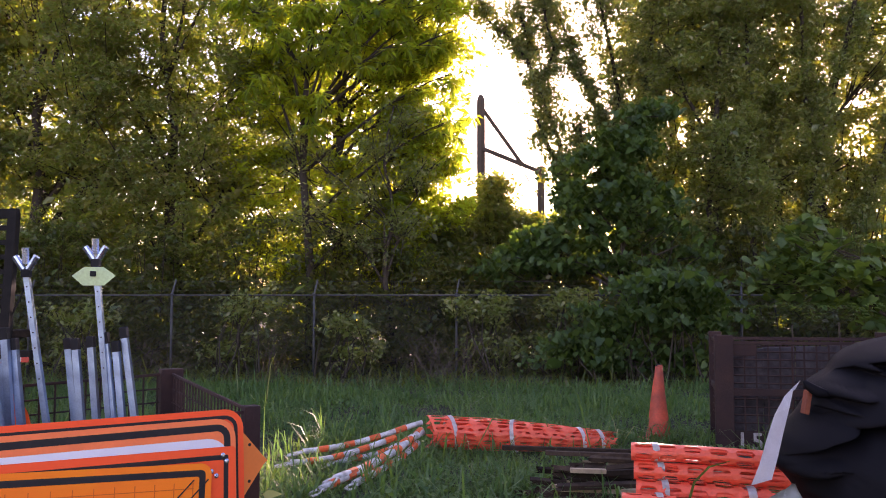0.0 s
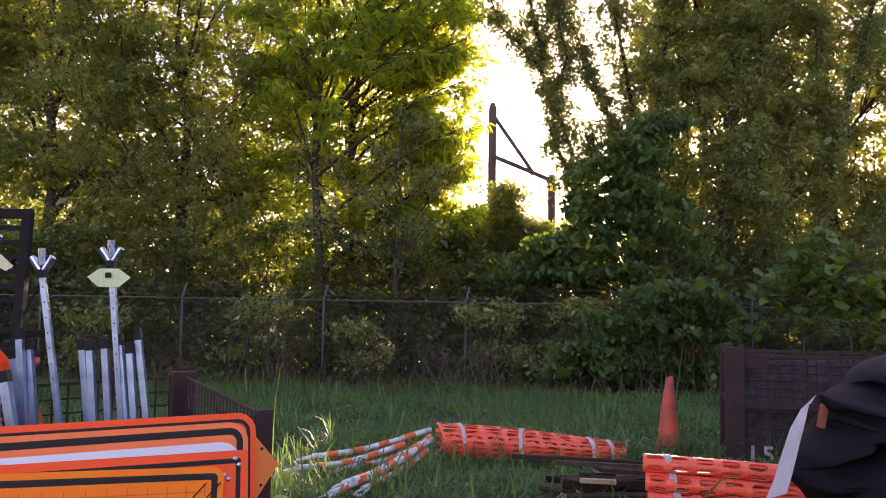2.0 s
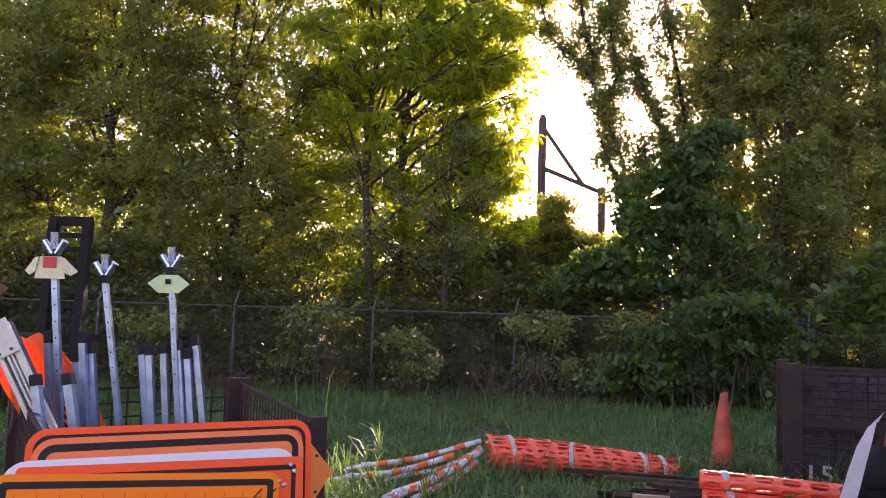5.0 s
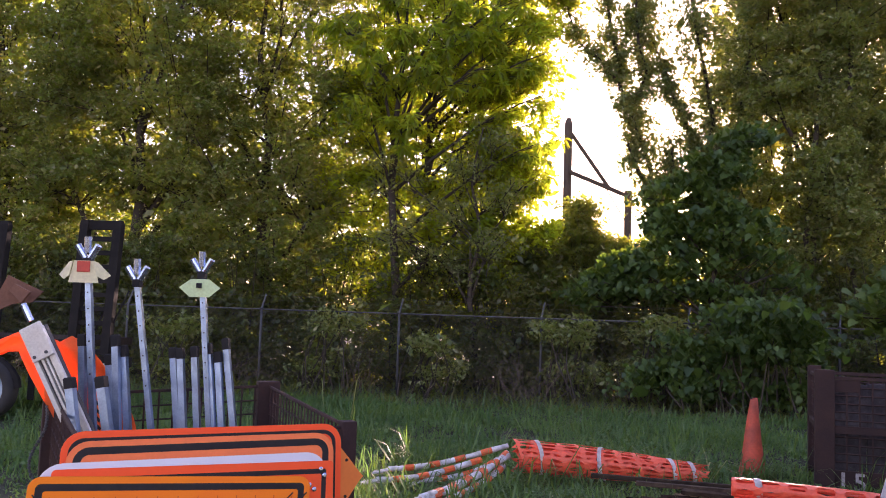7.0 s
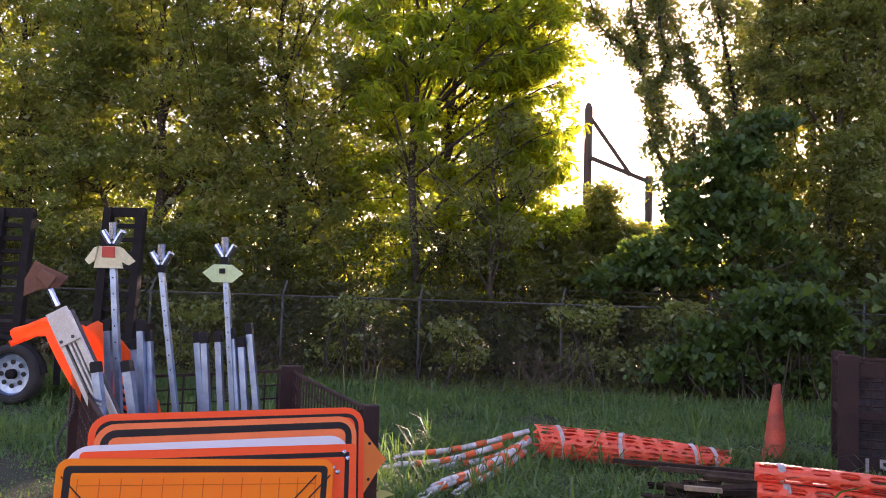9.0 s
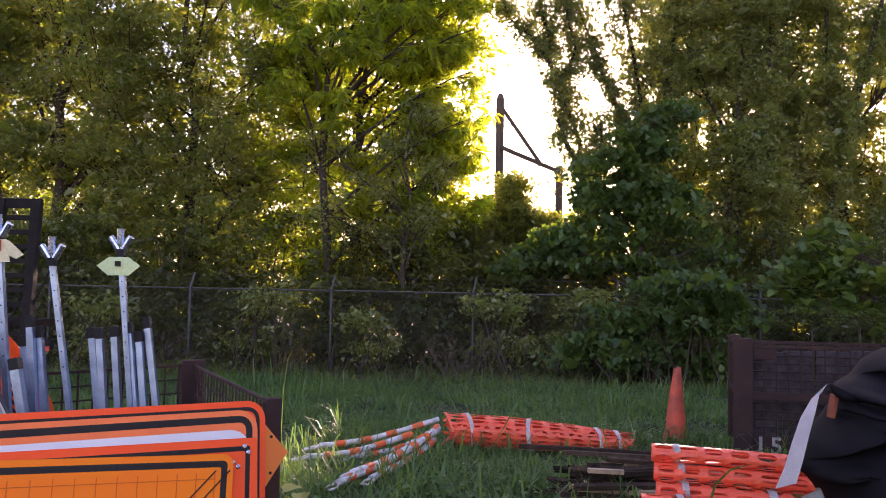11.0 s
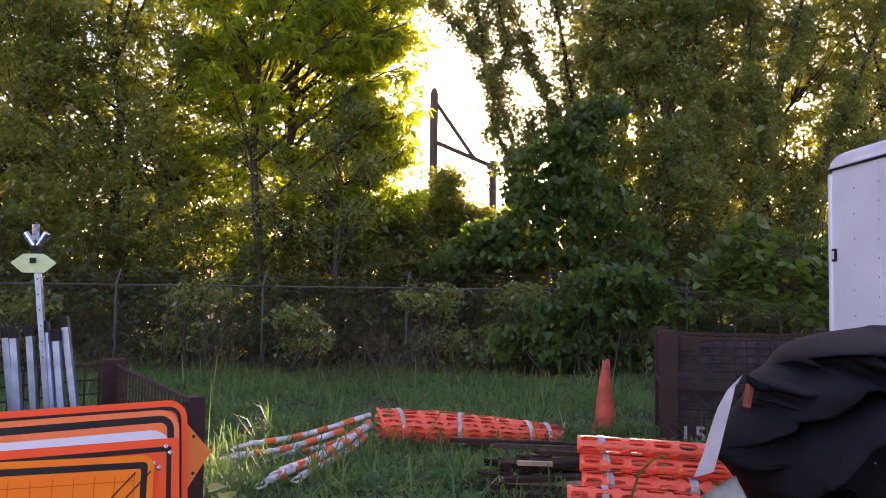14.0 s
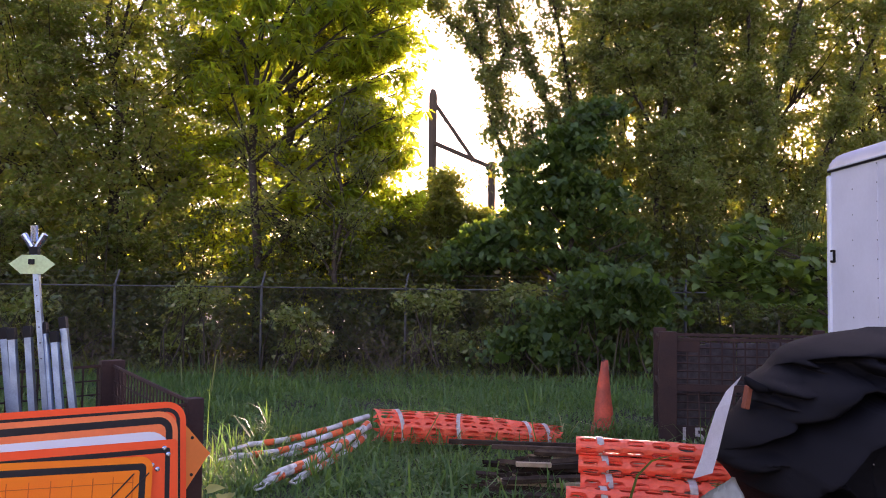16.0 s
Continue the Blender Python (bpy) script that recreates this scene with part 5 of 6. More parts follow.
# ---- stakes ----
def stake_pile():
    k = 0
    for row in range(7):
        for j in range(6 - row // 2):
            L = 1.25 + 0.25 * rng.random()
            x = 0.56 + 0.42 * rng.random() + 0.05 * row
            y = 6.78 + 0.1 * j + 0.05 * row
            z = 0.035 + 0.045 * row + 0.01 * rng.random()
            root = thing("wooden_stake", x + L / 2, y, z, "dark weathered wooden stake in a heap", "stake", group="heap of stakes")
            root.matrix_world = pose(x + L / 2, y, z, rng.uniform(-35, 35), rng.normal(1.0, 2.2), rng.normal(-3, 7))
            bm = bmesh.new()
            box(bm, (0, 0, 0), (L, 0.055, 0.042), bevel=0.004)
            for v in bm.verts:
                if v.co.x < -L / 2 + 0.02:
                    v.co.x += 0.14 * rng.random()
            part("shaft", bm, M_WOOD_PALE if (row, j) in ((5, 1), (2, 0)) else M_WOOD, root)
            if (row * 2 + j) % 7 == 0:
                bm = bmesh.new()
                box(bm, (-L / 2 + 0.09, -0.024, 0), (0.13, 0.004, 0.026))
                part("split_face", bm, M_WOOD_PALE, root, "pale split wood")
            k += 1
    for x, y, z, L, a in ((0.5, 7.35, 0.375, 1.35, -2), (0.85, 7.2, 0.36, 1.1, -3), (1.0, 6.85, 0.30, 0.28, -1)):
        root = thing("wooden_stake", x, y, z, "weathered wooden stake on the heap", "stake", group="heap of stakes")
        root.matrix_world = pose(x + L / 2, y, z, 0, 1.5, a)
        bm = bmesh.new()
        box(bm, (0, 0, 0), (L, 0.05, 0.035), bevel=0.004)
        part("shaft", bm, M_WOOD_PALE if L < 0.5 else M_WOOD, root)


stake_pile()


# ---- cone ----
def cone():
    root = thing("traffic_cone", 2.53, 10.1, 0, "faded dirty orange traffic cone in tall grass", "traffic cone")
    root.matrix_world = pose(2.50, 10.1, 0.0, 0.5, 0.8, 15)
    bm = bmesh.new()
    n = 14
    zs = [0.03, 0.06, 0.2, 0.4, 0.6, 0.8, 0.875, 0.885]
    tube(bm, [(0.004 * math.sin(z * 9), 0, z) for z in zs], [0.155, 0.143, 0.122, 0.097, 0.073, 0.049, 0.04, 0.029], 20, False)
    part("body", bm, M_CONE, root, smooth=True)
    bm = bmesh.new()
    box(bm, (0, 0, 0.018), (0.38, 0.38, 0.035), bevel=0.012)
    part("base", bm, M_CONE, root)
    # The cone isn't hollowed here: a closed black cap paints the shade inside.
    bm = bmesh.new()
    tube(bm, [(0, 0, 0.865), (0, 0, 0.886)], [0.040, 0.033], 16)
    part("hollow_shade", bm, M_BLACKSTEEL, root, "black cap drawn for the shade in the hollow top")


cone()


# ---- black fabric heap ----
def fabric_heap():
    root = thing("fabric_heap", 2.45, 3.74, 0, "crumpled heap of black landscape fabric", "fabric")
    edge_z = [0.0, 0.5, 0.76, 0.86, 0.90, 0.935, 0.965, 1.06, 1.15, 1.235, 1.27, 1.30, 1.33, 1.40, 1.44, 1.475, 1.50, 1.52]
    edge_x = [1.62, 1.66, 1.58, 1.51, 1.475, 1.425, 1.41, 1.455, 1.53, 1.585, 1.565, 1.60, 1.665, 1.725, 1.79, 1.90, 2.02, 2.14]
    far_z = [0.0, 0.8, 1.2, 1.42, 1.48, 1.52]
    far_x = [3.45, 3.35, 3.05, 2.65, 2.42, 2.2]
    # folds over the front: line in (x, z), height, width above, width below; round rolls have one width
    folds = [([(1.49, 0.76), (1.52, 0.87), (1.589, 1.016), (1.67, 1.10), (1.762, 1.173), (1.84, 1.225), (1.917, 1.251), (2.03, 1.205), (2.2, 1.10)], 0.15, 0.018, 0.22),
             ([(1.57, 1.0), (1.62, 1.012), (1.667, 0.998), (1.725, 0.948), (1.80, 0.85), (1.83, 0.70)], 0.07, 0.09, 0.012),
             ([(1.48, 1.16), (1.56, 1.165), (1.64, 1.15), (1.72, 1.15)], -0.12, 0.035, 0.03),
             ([(1.50, 1.335), (1.62, 1.335), (1.75, 1.35), (1.85, 1.37)], -0.14, 0.03, 0.035),
             ([(2.0, 0.3), (2.1, 0.7), (2.3, 1.0)], 0.07, 0.08, 0.05), ([(2.5, 0.2), (2.6, 0.7), (2.7, 1.1)], 0.07, 0.09, 0.05)]
    rolls = [([(1.50, 0.80), (1.53, 0.89), (1.59, 1.015), (1.67, 1.10), (1.762, 1.173), (1.84, 1.225), (1.917, 1.25), (2.03, 1.205), (2.2, 1.10)], 0.21, 0.03),
             ([(1.60, 1.335), (1.65, 1.385), (1.74, 1.425), (1.87, 1.447), (2.02, 1.46), (2.2, 1.44), (2.4, 1.36)], 0.15, 0.058),
             ([(1.75, 1.42), (1.735, 1.38), (1.78, 1.35), (1.86, 1.345)], 0.12, 0.035),
             ([(1.93, 1.44), (1.92, 1.40), (1.98, 1.36), (2.08, 1.34)], 0.14, 0.035),
             ([(1.49, 1.292), (1.57, 1.282), (1.66, 1.262), (1.74, 1.275), (1.84, 1.318)], 0.11, 0.035),
             ([(1.455, 1.19), (1.485, 1.235), (1.51, 1.245), (1.55, 1.234), (1.62, 1.21), (1.70, 1.203), (1.77, 1.175)], 0.14, 0.038),
             ([(1.36, 0.985), (1.44, 1.045), (1.534, 1.106), (1.61, 1.15), (1.687, 1.209), (1.76, 1.27), (1.823, 1.312), (1.882, 1.315), (2.02, 1.268), (2.2, 1.24)], 0.17, 0.055),
             ([(1.88, 1.31), (1.96, 1.325), (2.06, 1.30), (2.2, 1.30)], 0.15, 0.035),
             ([(1.42, 1.03), (1.49, 1.12), (1.53, 1.17)], 0.09, 0.035),
             ([(1.40, 0.89), (1.46, 0.95), (1.56, 1.01)], 0.09, 0.045),
             ([(1.55, 0.80), (1.565, 0.92), (1.60, 0.985), (1.655, 0.992), (1.71, 0.95), (1.76, 0.86)], 0.16, 0.035)]
    nu, nz = 300, 240
    z = 1.52 * np.linspace(0, 1, nz) ** 0.7
    xl, xr = np.interp(z, edge_z, edge_x), np.interp(z, far_z, far_x)
    soft = np.convolve(np.pad(xl, 3, mode="edge"), np.ones(7) / 7, "valid")
    xl = soft
    u = (1 - np.cos(np.linspace(0, np.pi, nu))) / 2
    u = 0.35 * u + 0.65 * np.linspace(0, 1, nu) ** 1.4
    X = xl[:, None] + (xr - xl)[:, None] * u[None]
    Z = np.repeat(z[:, None], nu, 1)
    e = np.clip((X - xl[:, None]) / 0.30, 0, 1)
    g = np.clip((xr[:, None] - X) / 0.5, 0, 1)
    dome = np.sqrt(1 - (1 - e) ** 2) * np.sqrt(1 - (1 - g) ** 2)
    head = np.sqrt(1 - (1 - np.clip((1.535 - Z) / 0.2, 0, 1)) ** 2)
    depth = dome * (0.10 + 0.26 * head - 0.08 * (Z / 1.5) ** 2)
    def along_line(line):
        """Distance to the line, side of it (above is positive) and place along it."""
        best, sign, place = np.full(X.shape, 9.0), np.zeros_like(X), np.zeros_like(X)
        m = len(line) - 1
        for k in range(m):
            (ax, az), (bx, bz) = line[k], line[k + 1]
            dx, dz = bx - ax, bz - az
            t = np.clip(((X - ax) * dx + (Z - az) * dz) / (dx * dx + dz * dz), 0, 1)
            d = np.hypot(X - ax - t * dx, Z - az - t * dz)
            near = d < best
            sign = np.where(near, dx * (Z - az) - dz * (X - ax), sign)
            place = np.where(near, (k + t) / m, place)
            best = np.where(near, d, best)
        return best, sign, np.sin(np.pi * np.clip(0.10 + 0.8 * place, 0, 1)) ** 0.6

    push = np.zeros_like(X)
    for line, h, up, down in folds:
        best, sign, ends = along_line(line)
        push += h * np.exp(-(best / np.where(sign > 0, up, down)) ** 1.15) * ends
    swell = np.zeros_like(X)
    for k, (line, h, w) in enumerate(rolls):
        best, sign, ends = along_line(line)
        wide = w * (0.75 + 0.25 * np.sin(X * 19 + k)) * ends
        rnd = np.sqrt(np.clip(1 - (best / np.maximum(wide, 1e-4)) ** 2, 0, 1)) * 1.35 * h * ends
        # cloth slopes away gently above the roll and falls in under it
        slope = 0.5 * h * np.exp(-best / (w * 0.9)) * ends * (sign > 0)
        swell = np.maximum(swell, np.maximum(rnd, slope))
    push += swell
    fine = np.array([[noise.noise((x * 5 + zz * 3, zz * 6 - x * 2, 1.3)) * 0.02 + noise.noise((x * 13 + zz * 9, zz * 12, 4.1)) * 0.007 for x, zz in zip(rx, rz)] for rx, rz in zip(X, Z)])
    lip = push * np.clip(dome * 1.4, 0, 1)
    front = -(depth + lip + fine * dome)
    back = depth * 1.1 + 0.06 * np.sin(X * 7 + Z * 5) * dome
    ring = np.concatenate([np.stack([X, front, Z - 0.12 * lip * np.clip(Z / 0.4, 0, 1)], 2), np.stack([X, back, Z], 2)[:, -2:0:-1]], 1)
    ring[:, :, 0] -= 2.45
    n = ring.shape[1]
    i = (np.arange(nz - 1)[:, None] * n + np.arange(n)[None]).reshape(-1, 1)
    j = (np.arange(nz - 1)[:, None] * n + (np.arange(n)[None] + 1) % n).reshape(-1, 1)
    f = np.concatenate([i, j, j + n, i + n], 1)
    fast_mesh("draped_cloth", ring.reshape(-1, 3), f, M_TARP, root).data.shade_smooth()
    # an end of the cloth curled over the stake
    bm = bmesh.new()
    tube(bm, [(-0.935, -0.10, 1.305), (-0.92, -0.11, 1.285), (-0.89, -0.13, 1.262), (-0.84, -0.15, 1.25)], [0.008, 0.018, 0.024, 0.012], 10)
    part("curled_edge", bm, M_TARP, root, smooth=True)
    bm = bmesh.new()
    for x, y, zz in ((-0.60, -0.50, 1.012), (-0.53, -0.52, 0.955)):
        bmesh.ops.create_icosphere(bm, subdivisions=1, radius=0.003, matrix=Matrix.Translation((x, y, zz)))
    part("speck", bm, M_WHITE, root)


fabric_heap()


def strap():
    root = thing("webbing_strap", 1.37, 3.60, 0.915, "white flat webbing strap hanging off the heap", "strap")
    pts = [(0.115, 0.03, 0.375), (0.075, 0.02, 0.35), (0.035, 0.0, 0.27), (0.0, -0.01, 0.17), (-0.03, -0.015, 0.07), (-0.06, -0.01, -0.02)]
    wid = [(0.012, 0, 0.02), (0.02, 0, 0.02), (0.034, 0.006, 0.014), (0.038, 0.008, 0.012), (0.04, 0.006, 0.012), (0.043, 0, 0.012)]
    bm = bmesh.new()
    ribbon(bm, pts, wid, 0.003)
    part("webbing", bm, M_WEBBING, root)


strap()


def stick_end():
    root = thing("wooden_block", 1.52, 3.66, 1.225, "orange-brown wooden stake end under the cloth", "wood")
    bm = bmesh.new()
    box(bm, (0.012, 0, -0.01), (0.020, 0.05, 0.10), pose(0, 0, 0, 0, 10, 0), bevel=0.004)
    part("block", bm, M_TERRA, root)


M_TERRA = material("orange_brown_wood", (0.24, 0.06, 0.027), 0.8, other=(0.14, 0.04, 0.024), scale=12, fine=60, bump=0.2)
stick_end()


def white_sheet():
    root = thing("plastic_sheet", 1.375, 3.42, 0.0, "crumpled white plastic sheet under the black heap", "plastic sheet")
    bm = bmesh.new()
    rows = []
    n = 26
    for i in range(n):
        row = []
        x = -0.24 + 0.36 * i / (n - 1)
        top = 0.935 + 0.58 * x if x < 0 else 0.935 - 2.2 * x
        for j in range(n):
            z = top * j / (n - 1)
            c = noise.noise((x * 8, z * 6, 2)) * 0.035 + abs(noise.noise((x * 15 + z * 9, z * 14, 6))) * 0.02
            row.append(bm.verts.new((x, -0.02 - 0.25 * (0.87 - z) + c + 0.3 * max(0, x), z + 0.012 * noise.noise((x * 20, z * 9, 5)))))
        rows.append(row)
    for a, b in zip(rows, rows[1:]):
        for j in range(n - 1):
            bm.faces.new((a[j], b[j], b[j + 1], a[j + 1]))
    bmesh.ops.solidify(bm, geom=bm.faces[:], thickness=0.002)
    part("sheet", bm, M_SHEET, root, smooth=True)


M_SHEET = material("grimy_white_plastic_sheet", (0.50, 0.56, 0.56), 0.45, other=(0.36, 0.38, 0.37), scale=9, fine=40, bump=0.08, mix=0.7)
white_sheet()


# ---- white box trailer ----
def box_trailer():
    x0, x1, y0, y1, z0, z1 = 3.76, 5.9, 1.6, 7.2, 0.5, 2.74
    root = thing("box_trailer", (x0 + x1) / 2, (y0 + y1) / 2, 0, "white riveted enclosed cargo trailer", "trailer")
    cx, cy = (x0 + x1) / 2, (y0 + y1) / 2
    W, L = x1 - x0, y1 - y0
    bm = bmesh.new()
    box(bm, (0, 0, (z0 + z1) / 2), (W, L, z1 - z0), bevel=0.02)
    part("body", bm, M_TRAILER, root)
    bm = bmesh.new()
    vs = box(bm, (0, 0, z1 + 0.075), (W + 0.02, L + 0.02, 0.15))
    es = [e for e in bm.edges if sum(v.co.z > z1 + 0.1 for v in e.verts) == 2]
    bmesh.ops.bevel(bm, geom=es, offset=0.14, segments=5, affect="EDGES", profile=0.5)
    part("roof_cap", bm, M_TRAILER, root, smooth=True)
    for z, h, m in ((z1 - 0.006, 0.016, M_BLACKSTEEL), (z1 + 0.010, 0.016, M_SILVER)):
        bm = bmesh.new()
        box(bm, (0, 0, z), (W + 0.034, L + 0.034, h), bevel=0.004)
        part("roof_trim", bm, m, root)
    bm = bmesh.new()
    box(bm, (-W / 2 + 0.0, L / 2, (z0 + z1) / 2 - 0.02), (0.05, 0.05, z1 - z0 - 0.04), bevel=0.015)
    part("corner_trim", bm, M_SILVER, root)
    k = 0
    y = L / 2 - 0.72
    while y > -L / 2:
        bm = bmesh.new()
        box(bm, (-W / 2 - 0.002, y, (z0 + z1) / 2 - 0.01), (0.006, 0.03, z1 - z0 - 0.06), bevel=0.002)
        seam = part("panel_seam", bm, M_TRAILER, root)
        bm = bmesh.new()
        for i in range(15):
            for dy in (-0.008,):
                c = Vector((-W / 2 - 0.005, y + dy, z0 + 0.1 + i * 0.15))
                tube(bm, [c, c + Vector((-0.003, 0, 0))], [0.007, 0.004], 6)
        tagged(part("rivets", bm, M_GALV, seam), kind="stuff")
        y -= 0.61
    bm = bmesh.new()
    for i in range(10):
        for y in (L / 2 - 0.36, L / 2 - 1.03):
            c = Vector((-W / 2, y, z0 + 0.15 + i * 0.21))
            tube(bm, [c, c + Vector((-0.003, 0, 0))], [0.007, 0.004], 6)
    tagged(part("rivets", bm, M_GALV, root), kind="stuff")
    bm = bmesh.new()
    box(bm, (-W / 2 - 0.012, L / 2 - 0.06, 2.0), (0.022, 0.06, 0.11), bevel=0.008)
    light = part("marker_light", bm, M_BLACKSTEEL, root, "small dark marker light")
    bm = bmesh.new()
    box(bm, (-W / 2 - 0.025, L / 2 - 0.06, 2.0), (0.008, 0.035, 0.07), bevel=0.003)
    part("lens", bm, M_SILVER, light)
    for sx in (-1, 1):
        for y in (-0.45, 0.45):
            bm = bmesh.new()
            tube(bm, [(sx * (W / 2 - 0.22), y, 0.36), (sx * (W / 2 - 0.02), y, 0.36)], 0.36, 24)
            part("wheel", bm, M_TYRE, root)
    bm = bmesh.new()
    for sx in (-1, 1):
        box(bm, (sx * 0.8, 0, z0 - 0.06), (0.08, L, 0.12))
    part("chassis", bm, M_BLACKSTEEL, root)
    bm = bmesh.new()
    tube(bm, [(0, L / 2 - 0.2, 0.0), (0, L / 2 - 0.2, z0)], 0.04, 8)
    tube(bm, [(0, -L / 2 + 0.3, 0.0), (0, -L / 2 + 0.3, z0)], 0.04, 8)
    part("jack", bm, M_BLACKSTEEL, root)


box_trailer()


# ---- flatbed trailer with raised ramps ----
def flatbed():
    root = thing("flatbed_trailer", -7.6, 12.0, 0, "black flatbed equipment trailer with ramps folded up", "trailer")
    X = lambda x: x + 7.6

    def ramp(x0, x1, ztop, zlow):
        n = 9
        r = None
        for x in (x0 + 0.03, x1 - 0.03):
            bm = bmesh.new()
            tube(bm, [(X(x), 0, zlow), (X(x) + 0.02, 0.12, ztop - 0.06), (X(x) + 0.02, 0.12, ztop)], [0.088, 0.088, 0.07], 4, True, True)
            p = part("ramp_rail", bm, M_BLACKSTEEL, root)
            r = r or p
        for k in range(n + 1):
            t = k / n
            z = zlow + 0.05 + (ztop - zlow - 0.12) * t
            bm = bmesh.new()
            box(bm, (X((x0 + x1) / 2), 0.12 * t, z), (x1 - x0 - 0.05, 0.05, 0.07 if k < n else 0.14), bevel=0.005)
            part("rung", bm, M_BLACKSTEEL, root)

    ramp(-6.62, -6.05, 2.92, 0.95)
    ramp(-8.32, -7.8, 2.88, 1.0)
    bm = bmesh.new()
    box(bm, (-2.0, 1.0, 1.1), (6.0, 1.9, 0.12), bevel=0.01)
    part("deck", bm, M_WOOD, root)
    bm = bmesh.new()
    box(bm, (-1.9, 0.02, 1.08), (6.4, 0.08, 0.17), bevel=0.01)
    part("deck_edge", bm, M_BLACKSTEEL, root)
    bm = bmesh.new()
    box(bm, (1.35, 0.1, 0.86), (1.0, 0.12, 0.14), bevel=0.01)
    part("rear_beam", bm, M_BLACKSTEEL, root)
    bm = bmesh.new()
    box(bm, (1.2, 0.03, 0.98), (0.7, 0.05, 0.05), bevel=0.005)
    part("hinge_bar", bm, M_GALV, root)
    for k in range(5):
        bm = bmesh.new()
        box(bm, (1.35 + 0.11 * k, 0.036, 0.80), (0.108, 0.006, 0.07))
        part("reflector", bm, M_RED if k % 2 == 0 else M_WHITE, root)
    bm = bmesh.new()
    box(bm, (0.37, 0.1, 0.62), (0.10, 0.03, 0.72), bevel=0.006)
    part("mud_flap", bm, M_RUBBER, root)
    # supports of the ramps
    for x in (1.2, 1.42):
        bm = bmesh.new()
        bar(bm, (x, 0.0, 1.0), (x + 0.35, 0.10, 1.9), 0.02)
        part("ramp_spring", bm, M_BLACKSTEEL, root)
    # uprights by the deck
    for x, m in ((-0.80, M_RED), (-1.2, M_RUST)):
        bm = bmesh.new()
        box(bm, (x, -0.1, 1.95), (0.10, 0.06, 1.6), bevel=0.008)
        part("side_stake", bm, m, root)
    for x in (-0.05, -1.0):
        bm = bmesh.new()
        prof = [(0.30, -0.11), (0.40, -0.125), (0.43, -0.08), (0.435, 0.0), (0.43, 0.08), (0.40, 0.125), (0.30, 0.11)]
        n = 32
        rings = [[bm.verts.new((x + r * math.cos(2 * math.pi * k / n), -0.3 + o, 0.44 + r * math.sin(2 * math.pi * k / n))) for r, o in prof] for k in range(n)]
        for k in range(n):
            a, b = rings[k], rings[(k + 1) % n]
            for j in range(len(prof)):
                i = (j + 1) % len(prof)
                bm.faces.new((a[j], a[i], b[i], b[j]))
        wheel = part("tyre", bm, M_TYRE, root, smooth=True)
        bm = bmesh.new()
        tube(bm, [(x, -0.40, 0.44), (x, -0.34, 0.44), (x, -0.32, 0.44)], [0.305, 0.28, 0.10], 28, False)
        tube(bm, [(x, -0.32, 0.44), (x, -0.33, 0.44)], [0.26, 0.24], 28)
        part("rim", bm, M_ALU, wheel)
        bm = bmesh.new()
        tube(bm, [(x, -0.32, 0.44), (x, -0.41, 0.44), (x, -0.42, 0.44)], [0.075, 0.07, 0.04], 16)
        part("hub_cap", bm, M_BLACKSTEEL, wheel)
        # Rim openings drawn as black discs, their inner shade put into the colour.
        for k in range(8):
            a = 2 * math.pi * k / 8
            bm = bmesh.new()
            c = Vector((x + 0.17 * math.cos(a), -0.335, 0.44 + 0.17 * math.sin(a)))
            tube(bm, [c, c + Vector((0, -0.006, 0))], 0.036, 10)
            part("rim_hole", bm, M_BLACK, wheel)
    bm = bmesh.new()
    tube(bm, [(-0.55 + 0.95 * math.cos(math.pi * k / 12), -0.3, 0.46 + 0.52 * math.sin(math.pi * k / 12)) for k in range(13)], 0.06, 6)
    part("fender", bm, M_BLACKSTEEL, root)


flatbed()


# ---- small plants ----
def fronds(x, y, z, n, label):
    root = thing("fern", x, y, 0, label, "fern")
    for k in range(n):
        az = -math.pi / 2 + (k - (n - 1) / 2) * 0.72 + rng.normal(0, 0.12)
        d = Vector((math.cos(az), 0.6 * math.sin(az), 0))
        s = Vector((-d.y, d.x, 0))
        L = 0.75 + 0.2 * rng.random()
        axis = [Vector((0.1 * k - 0.25, 0, z - 0.2)) + d * (L * t) + Vector((0, 0, 0.35 * math.sin(t * 2.2))) for t in [j / 12 for j in range(13)]]
        v, f = [], []
        for j in range(2, 13):
            w = 0.16 * math.sin(math.pi * (j / 13) ** 0.8) + 0.03
            for sg in (-1, 1):
                p = axis[j]
                i = len(v)
                v += [p, p + s * sg * w * 0.5 + d * 0.028 + Vector((0, 0, 0.005)), p + s * sg * w * 1.25 + d * 0.06 - Vector((0, 0, 0.03)), p + s * sg * w * 0.5 + d * 0.0]
                f.append((i, i + 1, i + 2, i + 3))
        fast_mesh("frond", np.array([tuple(q) for q in v]), np.array(f), M_LEAF_PALE, root)
    bm = bmesh.new()
    tube(bm, [(0, 0, -0.05), (0.02, 0, z * 0.5), (0, 0, z - 0.15)], [0.025, 0.02, 0.012], 6)
    part("stem", bm, M_BARK, root)


for x, y, z in ((5.25, 13.0, 1.40), (6.05, 13.2, 1.44)):
    fronds(x, y, z, 5, "green fern-like fronds rising behind the mesh bin")


M_YELLOW = leaf_material("withered_yellow_leaves", (0.50, 0.46, 0.10), (0.60, 0.52, 0.16), (0.6, 0.55, 0.1), 0.3, 0.6)


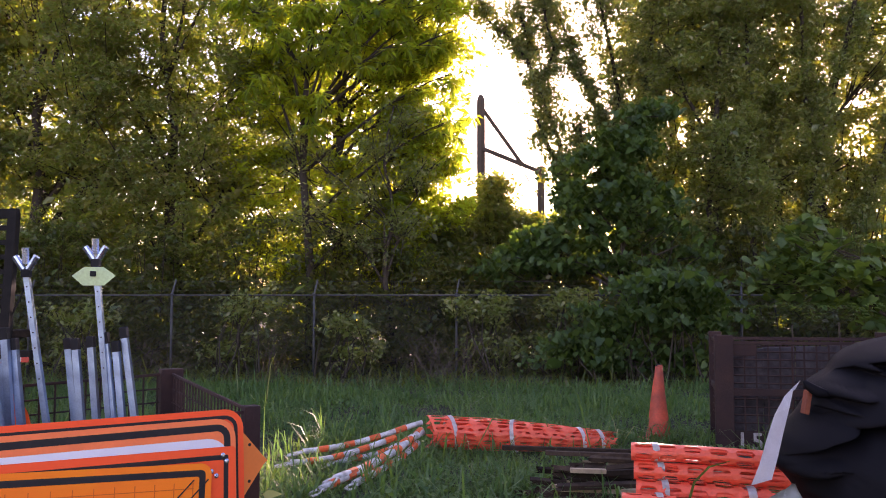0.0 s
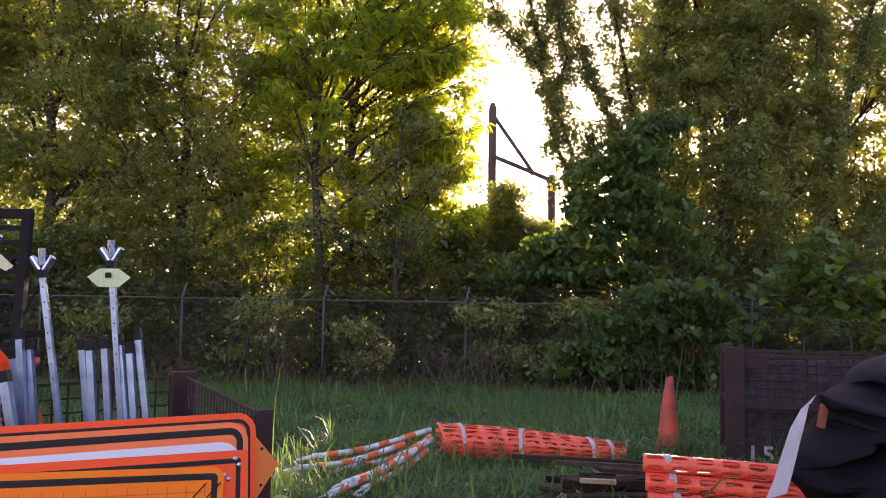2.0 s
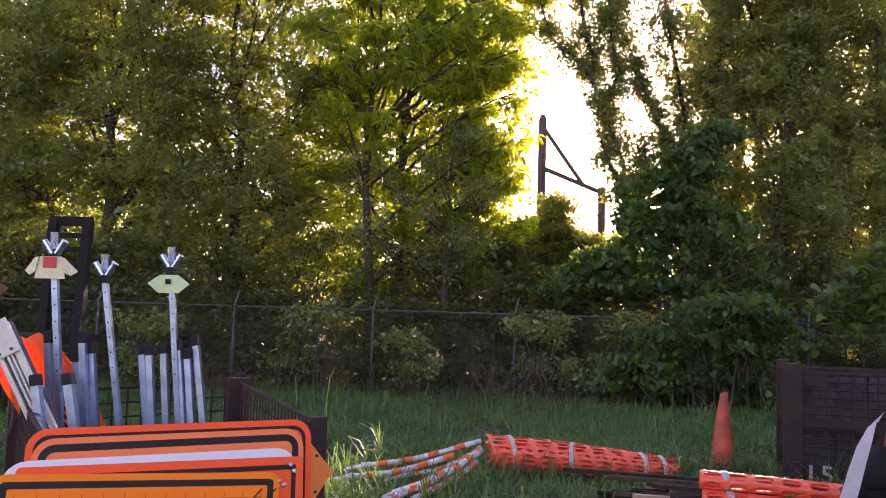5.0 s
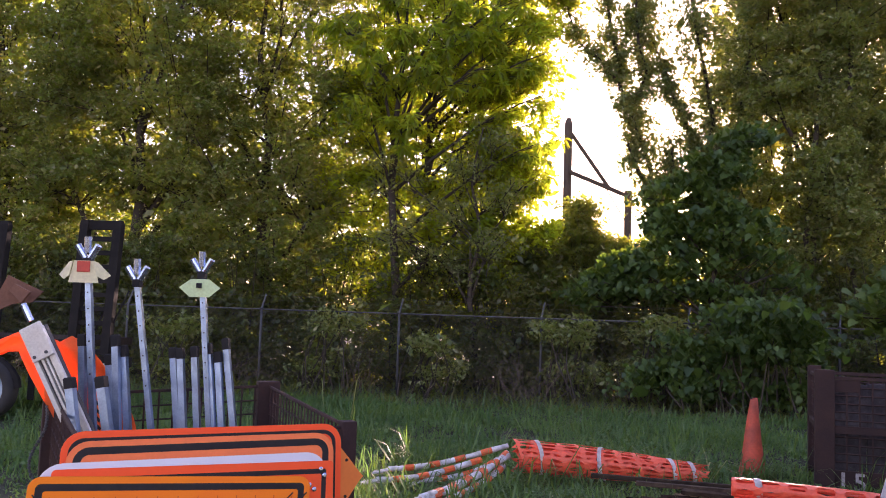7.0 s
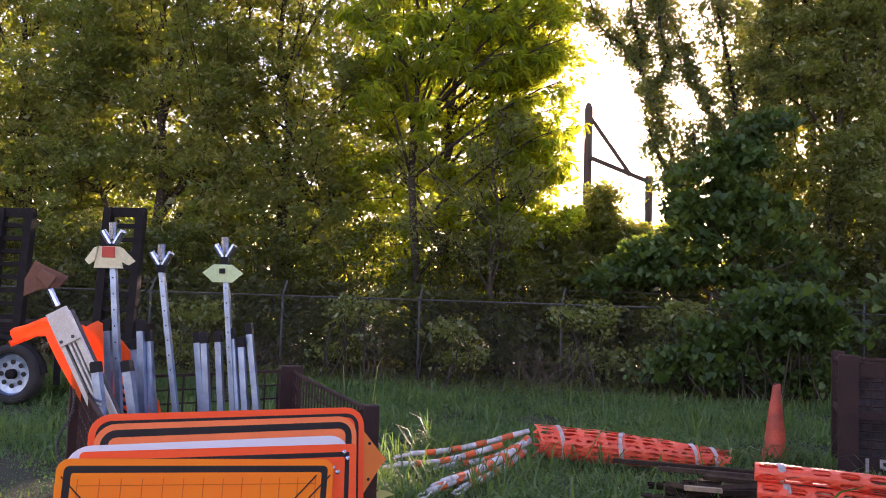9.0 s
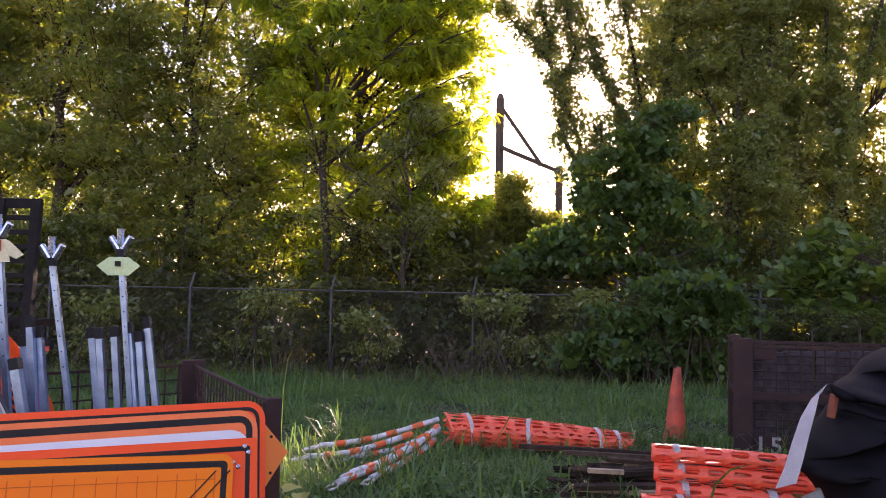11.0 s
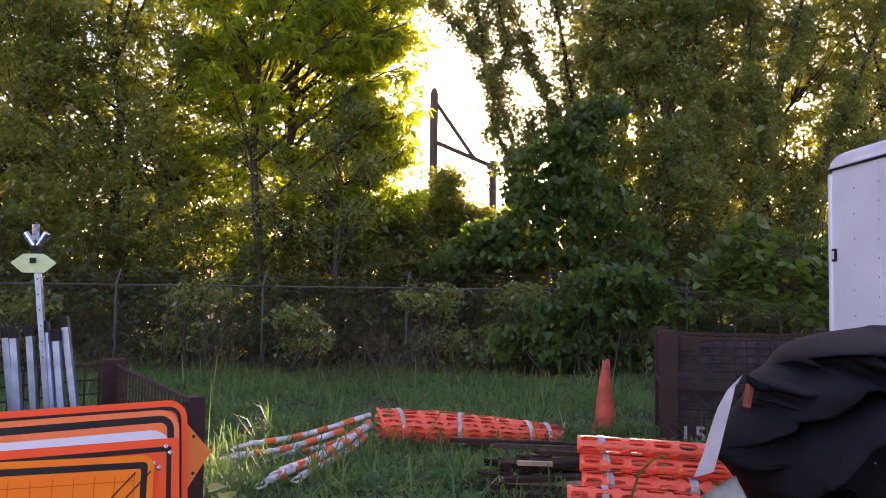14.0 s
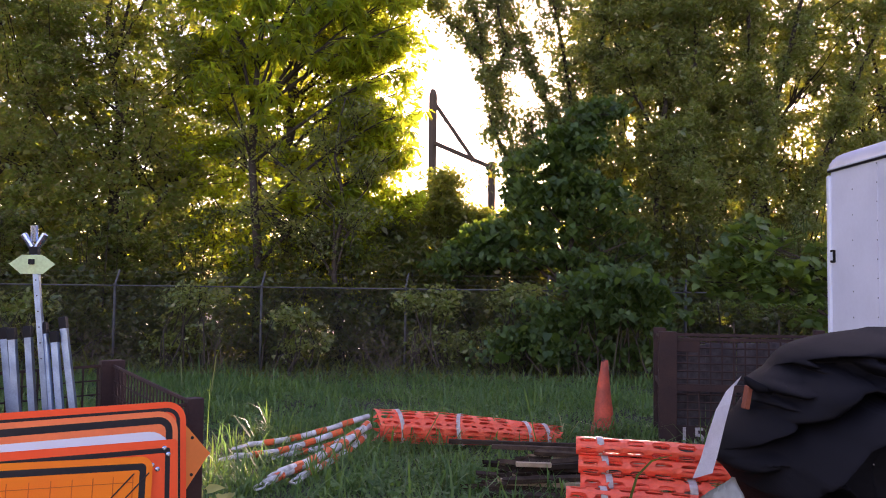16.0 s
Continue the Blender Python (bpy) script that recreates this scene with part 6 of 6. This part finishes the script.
def weeds():
    for x, y, h, n, m, lab in ((-2.75, 13.0, 0.55, 4, M_STRAW, "tall pale grass stalk gone to seed"), (1.85, 9.7, 0.28, 20, M_STRAW, "clump of long pale grass blades"), (0.8, 12.0, 0.5, 12, M_GRASS, "clump of tall green grass"),
                               (-3.3, 14.5, 0.65, 3, M_STRAW, "tall pale grass stalk gone to seed"), (1.66, 9.0, 0.33, 10, M_GRASS, "clump of green grass against the net roll"), (-1.4, 9.4, 0.26, 14, M_GRASS, "clump of coarse green grass"),
                               (-1.02, 8.0, 0.22, 26, M_GRASS, "clump of green grass growing over the poles"), (-0.62, 7.75, 0.24, 24, M_GRASS, "clump of green grass growing over the poles"),
                               (-1.22, 8.45, 0.20, 22, M_GRASS, "clump of green grass growing over the poles"), (-0.42, 8.3, 0.26, 24, M_GRASS, "clump of green grass growing over the poles"),
                               (0.35, 8.82, 0.26, 22, M_GRASS, "clump of green grass against the net roll"), (-0.05, 8.85, 0.28, 20, M_GRASS, "clump of green grass against the net roll"), (1.05, 8.85, 0.22, 18, M_GRASS, "clump of green grass against the net roll"),
                               (2.42, 9.85, 0.26, 40, M_GRASS, "clump of green grass round the foot of the cone"), (2.6, 9.88, 0.24, 36, M_GRASS, "clump of green grass round the foot of the cone")):
        root = thing("grass_clump", x, y, 0, lab, "grass")
        px, py = rng.normal(0, 0.08, n), rng.normal(0, 0.06, n)
        v, f = blades(px, py, h, 0.015, 1.1)
        fast_mesh("tuft", v, f, m, root)
    root = thing("yellow_weed", -1.12, 5.55, 0, "withered yellow weed at the foot of the bin", "weed")
    pts = np.stack([rng.normal(0, 0.07, 26), rng.normal(0, 0.06, 26), rng.uniform(0.12, 0.40, 26)], 1)
    v, f = broad_leaves(pts, 0.09, 0.3)
    fast_mesh("foliage", v, f, M_YELLOW, root)
    bm = bmesh.new()
    for p in pts[:14]:
        tube(bm, [(0, 0, 0), tuple(p * [0.6, 0.6, 0.6]), tuple(p)], [0.006, 0.004, 0.002], 4, False)
    part("stem", bm, M_YELLOW, root)
    # seed pods under the broad-leaved tree
    root = thing("seed_pods", 7.4, 15.0, 2.75, "thin hanging green seed pods", "seed pod", kind="stuff")
    bm = bmesh.new()
    for k in range(12):
        x, y, z = rng.normal(0, 0.3), rng.normal(0, 0.15), rng.normal(0.25, 0.1)
        tube(bm, [(x, y, z), (x + 0.01, y, z - 0.15), (x - 0.005, y, z - 0.36)], [0.006, 0.008, 0.003], 5)
    part("pod", bm, M_LEAF_BIG, root)
    # arching green blade over the nets
    root = thing("grass_clump", 1.28, 4.62, 0, "long arching green grass blade before the nets", "grass")
    bm = bmesh.new()
    ribbon(bm, [(0, 0, 0.0), (-0.01, 0, 0.3), (0.0, 0, 0.52), (0.05, 0, 0.68), (0.13, 0, 0.76), (0.24, 0, 0.79)], [(0.008, 0, 0)] * 3 + [(0.006, 0, -0.003), (0.004, 0, -0.004), (0.001, 0, -0.001)], 0.0)
    part("blade", bm, M_LEAF_BIG, root)


weeds()
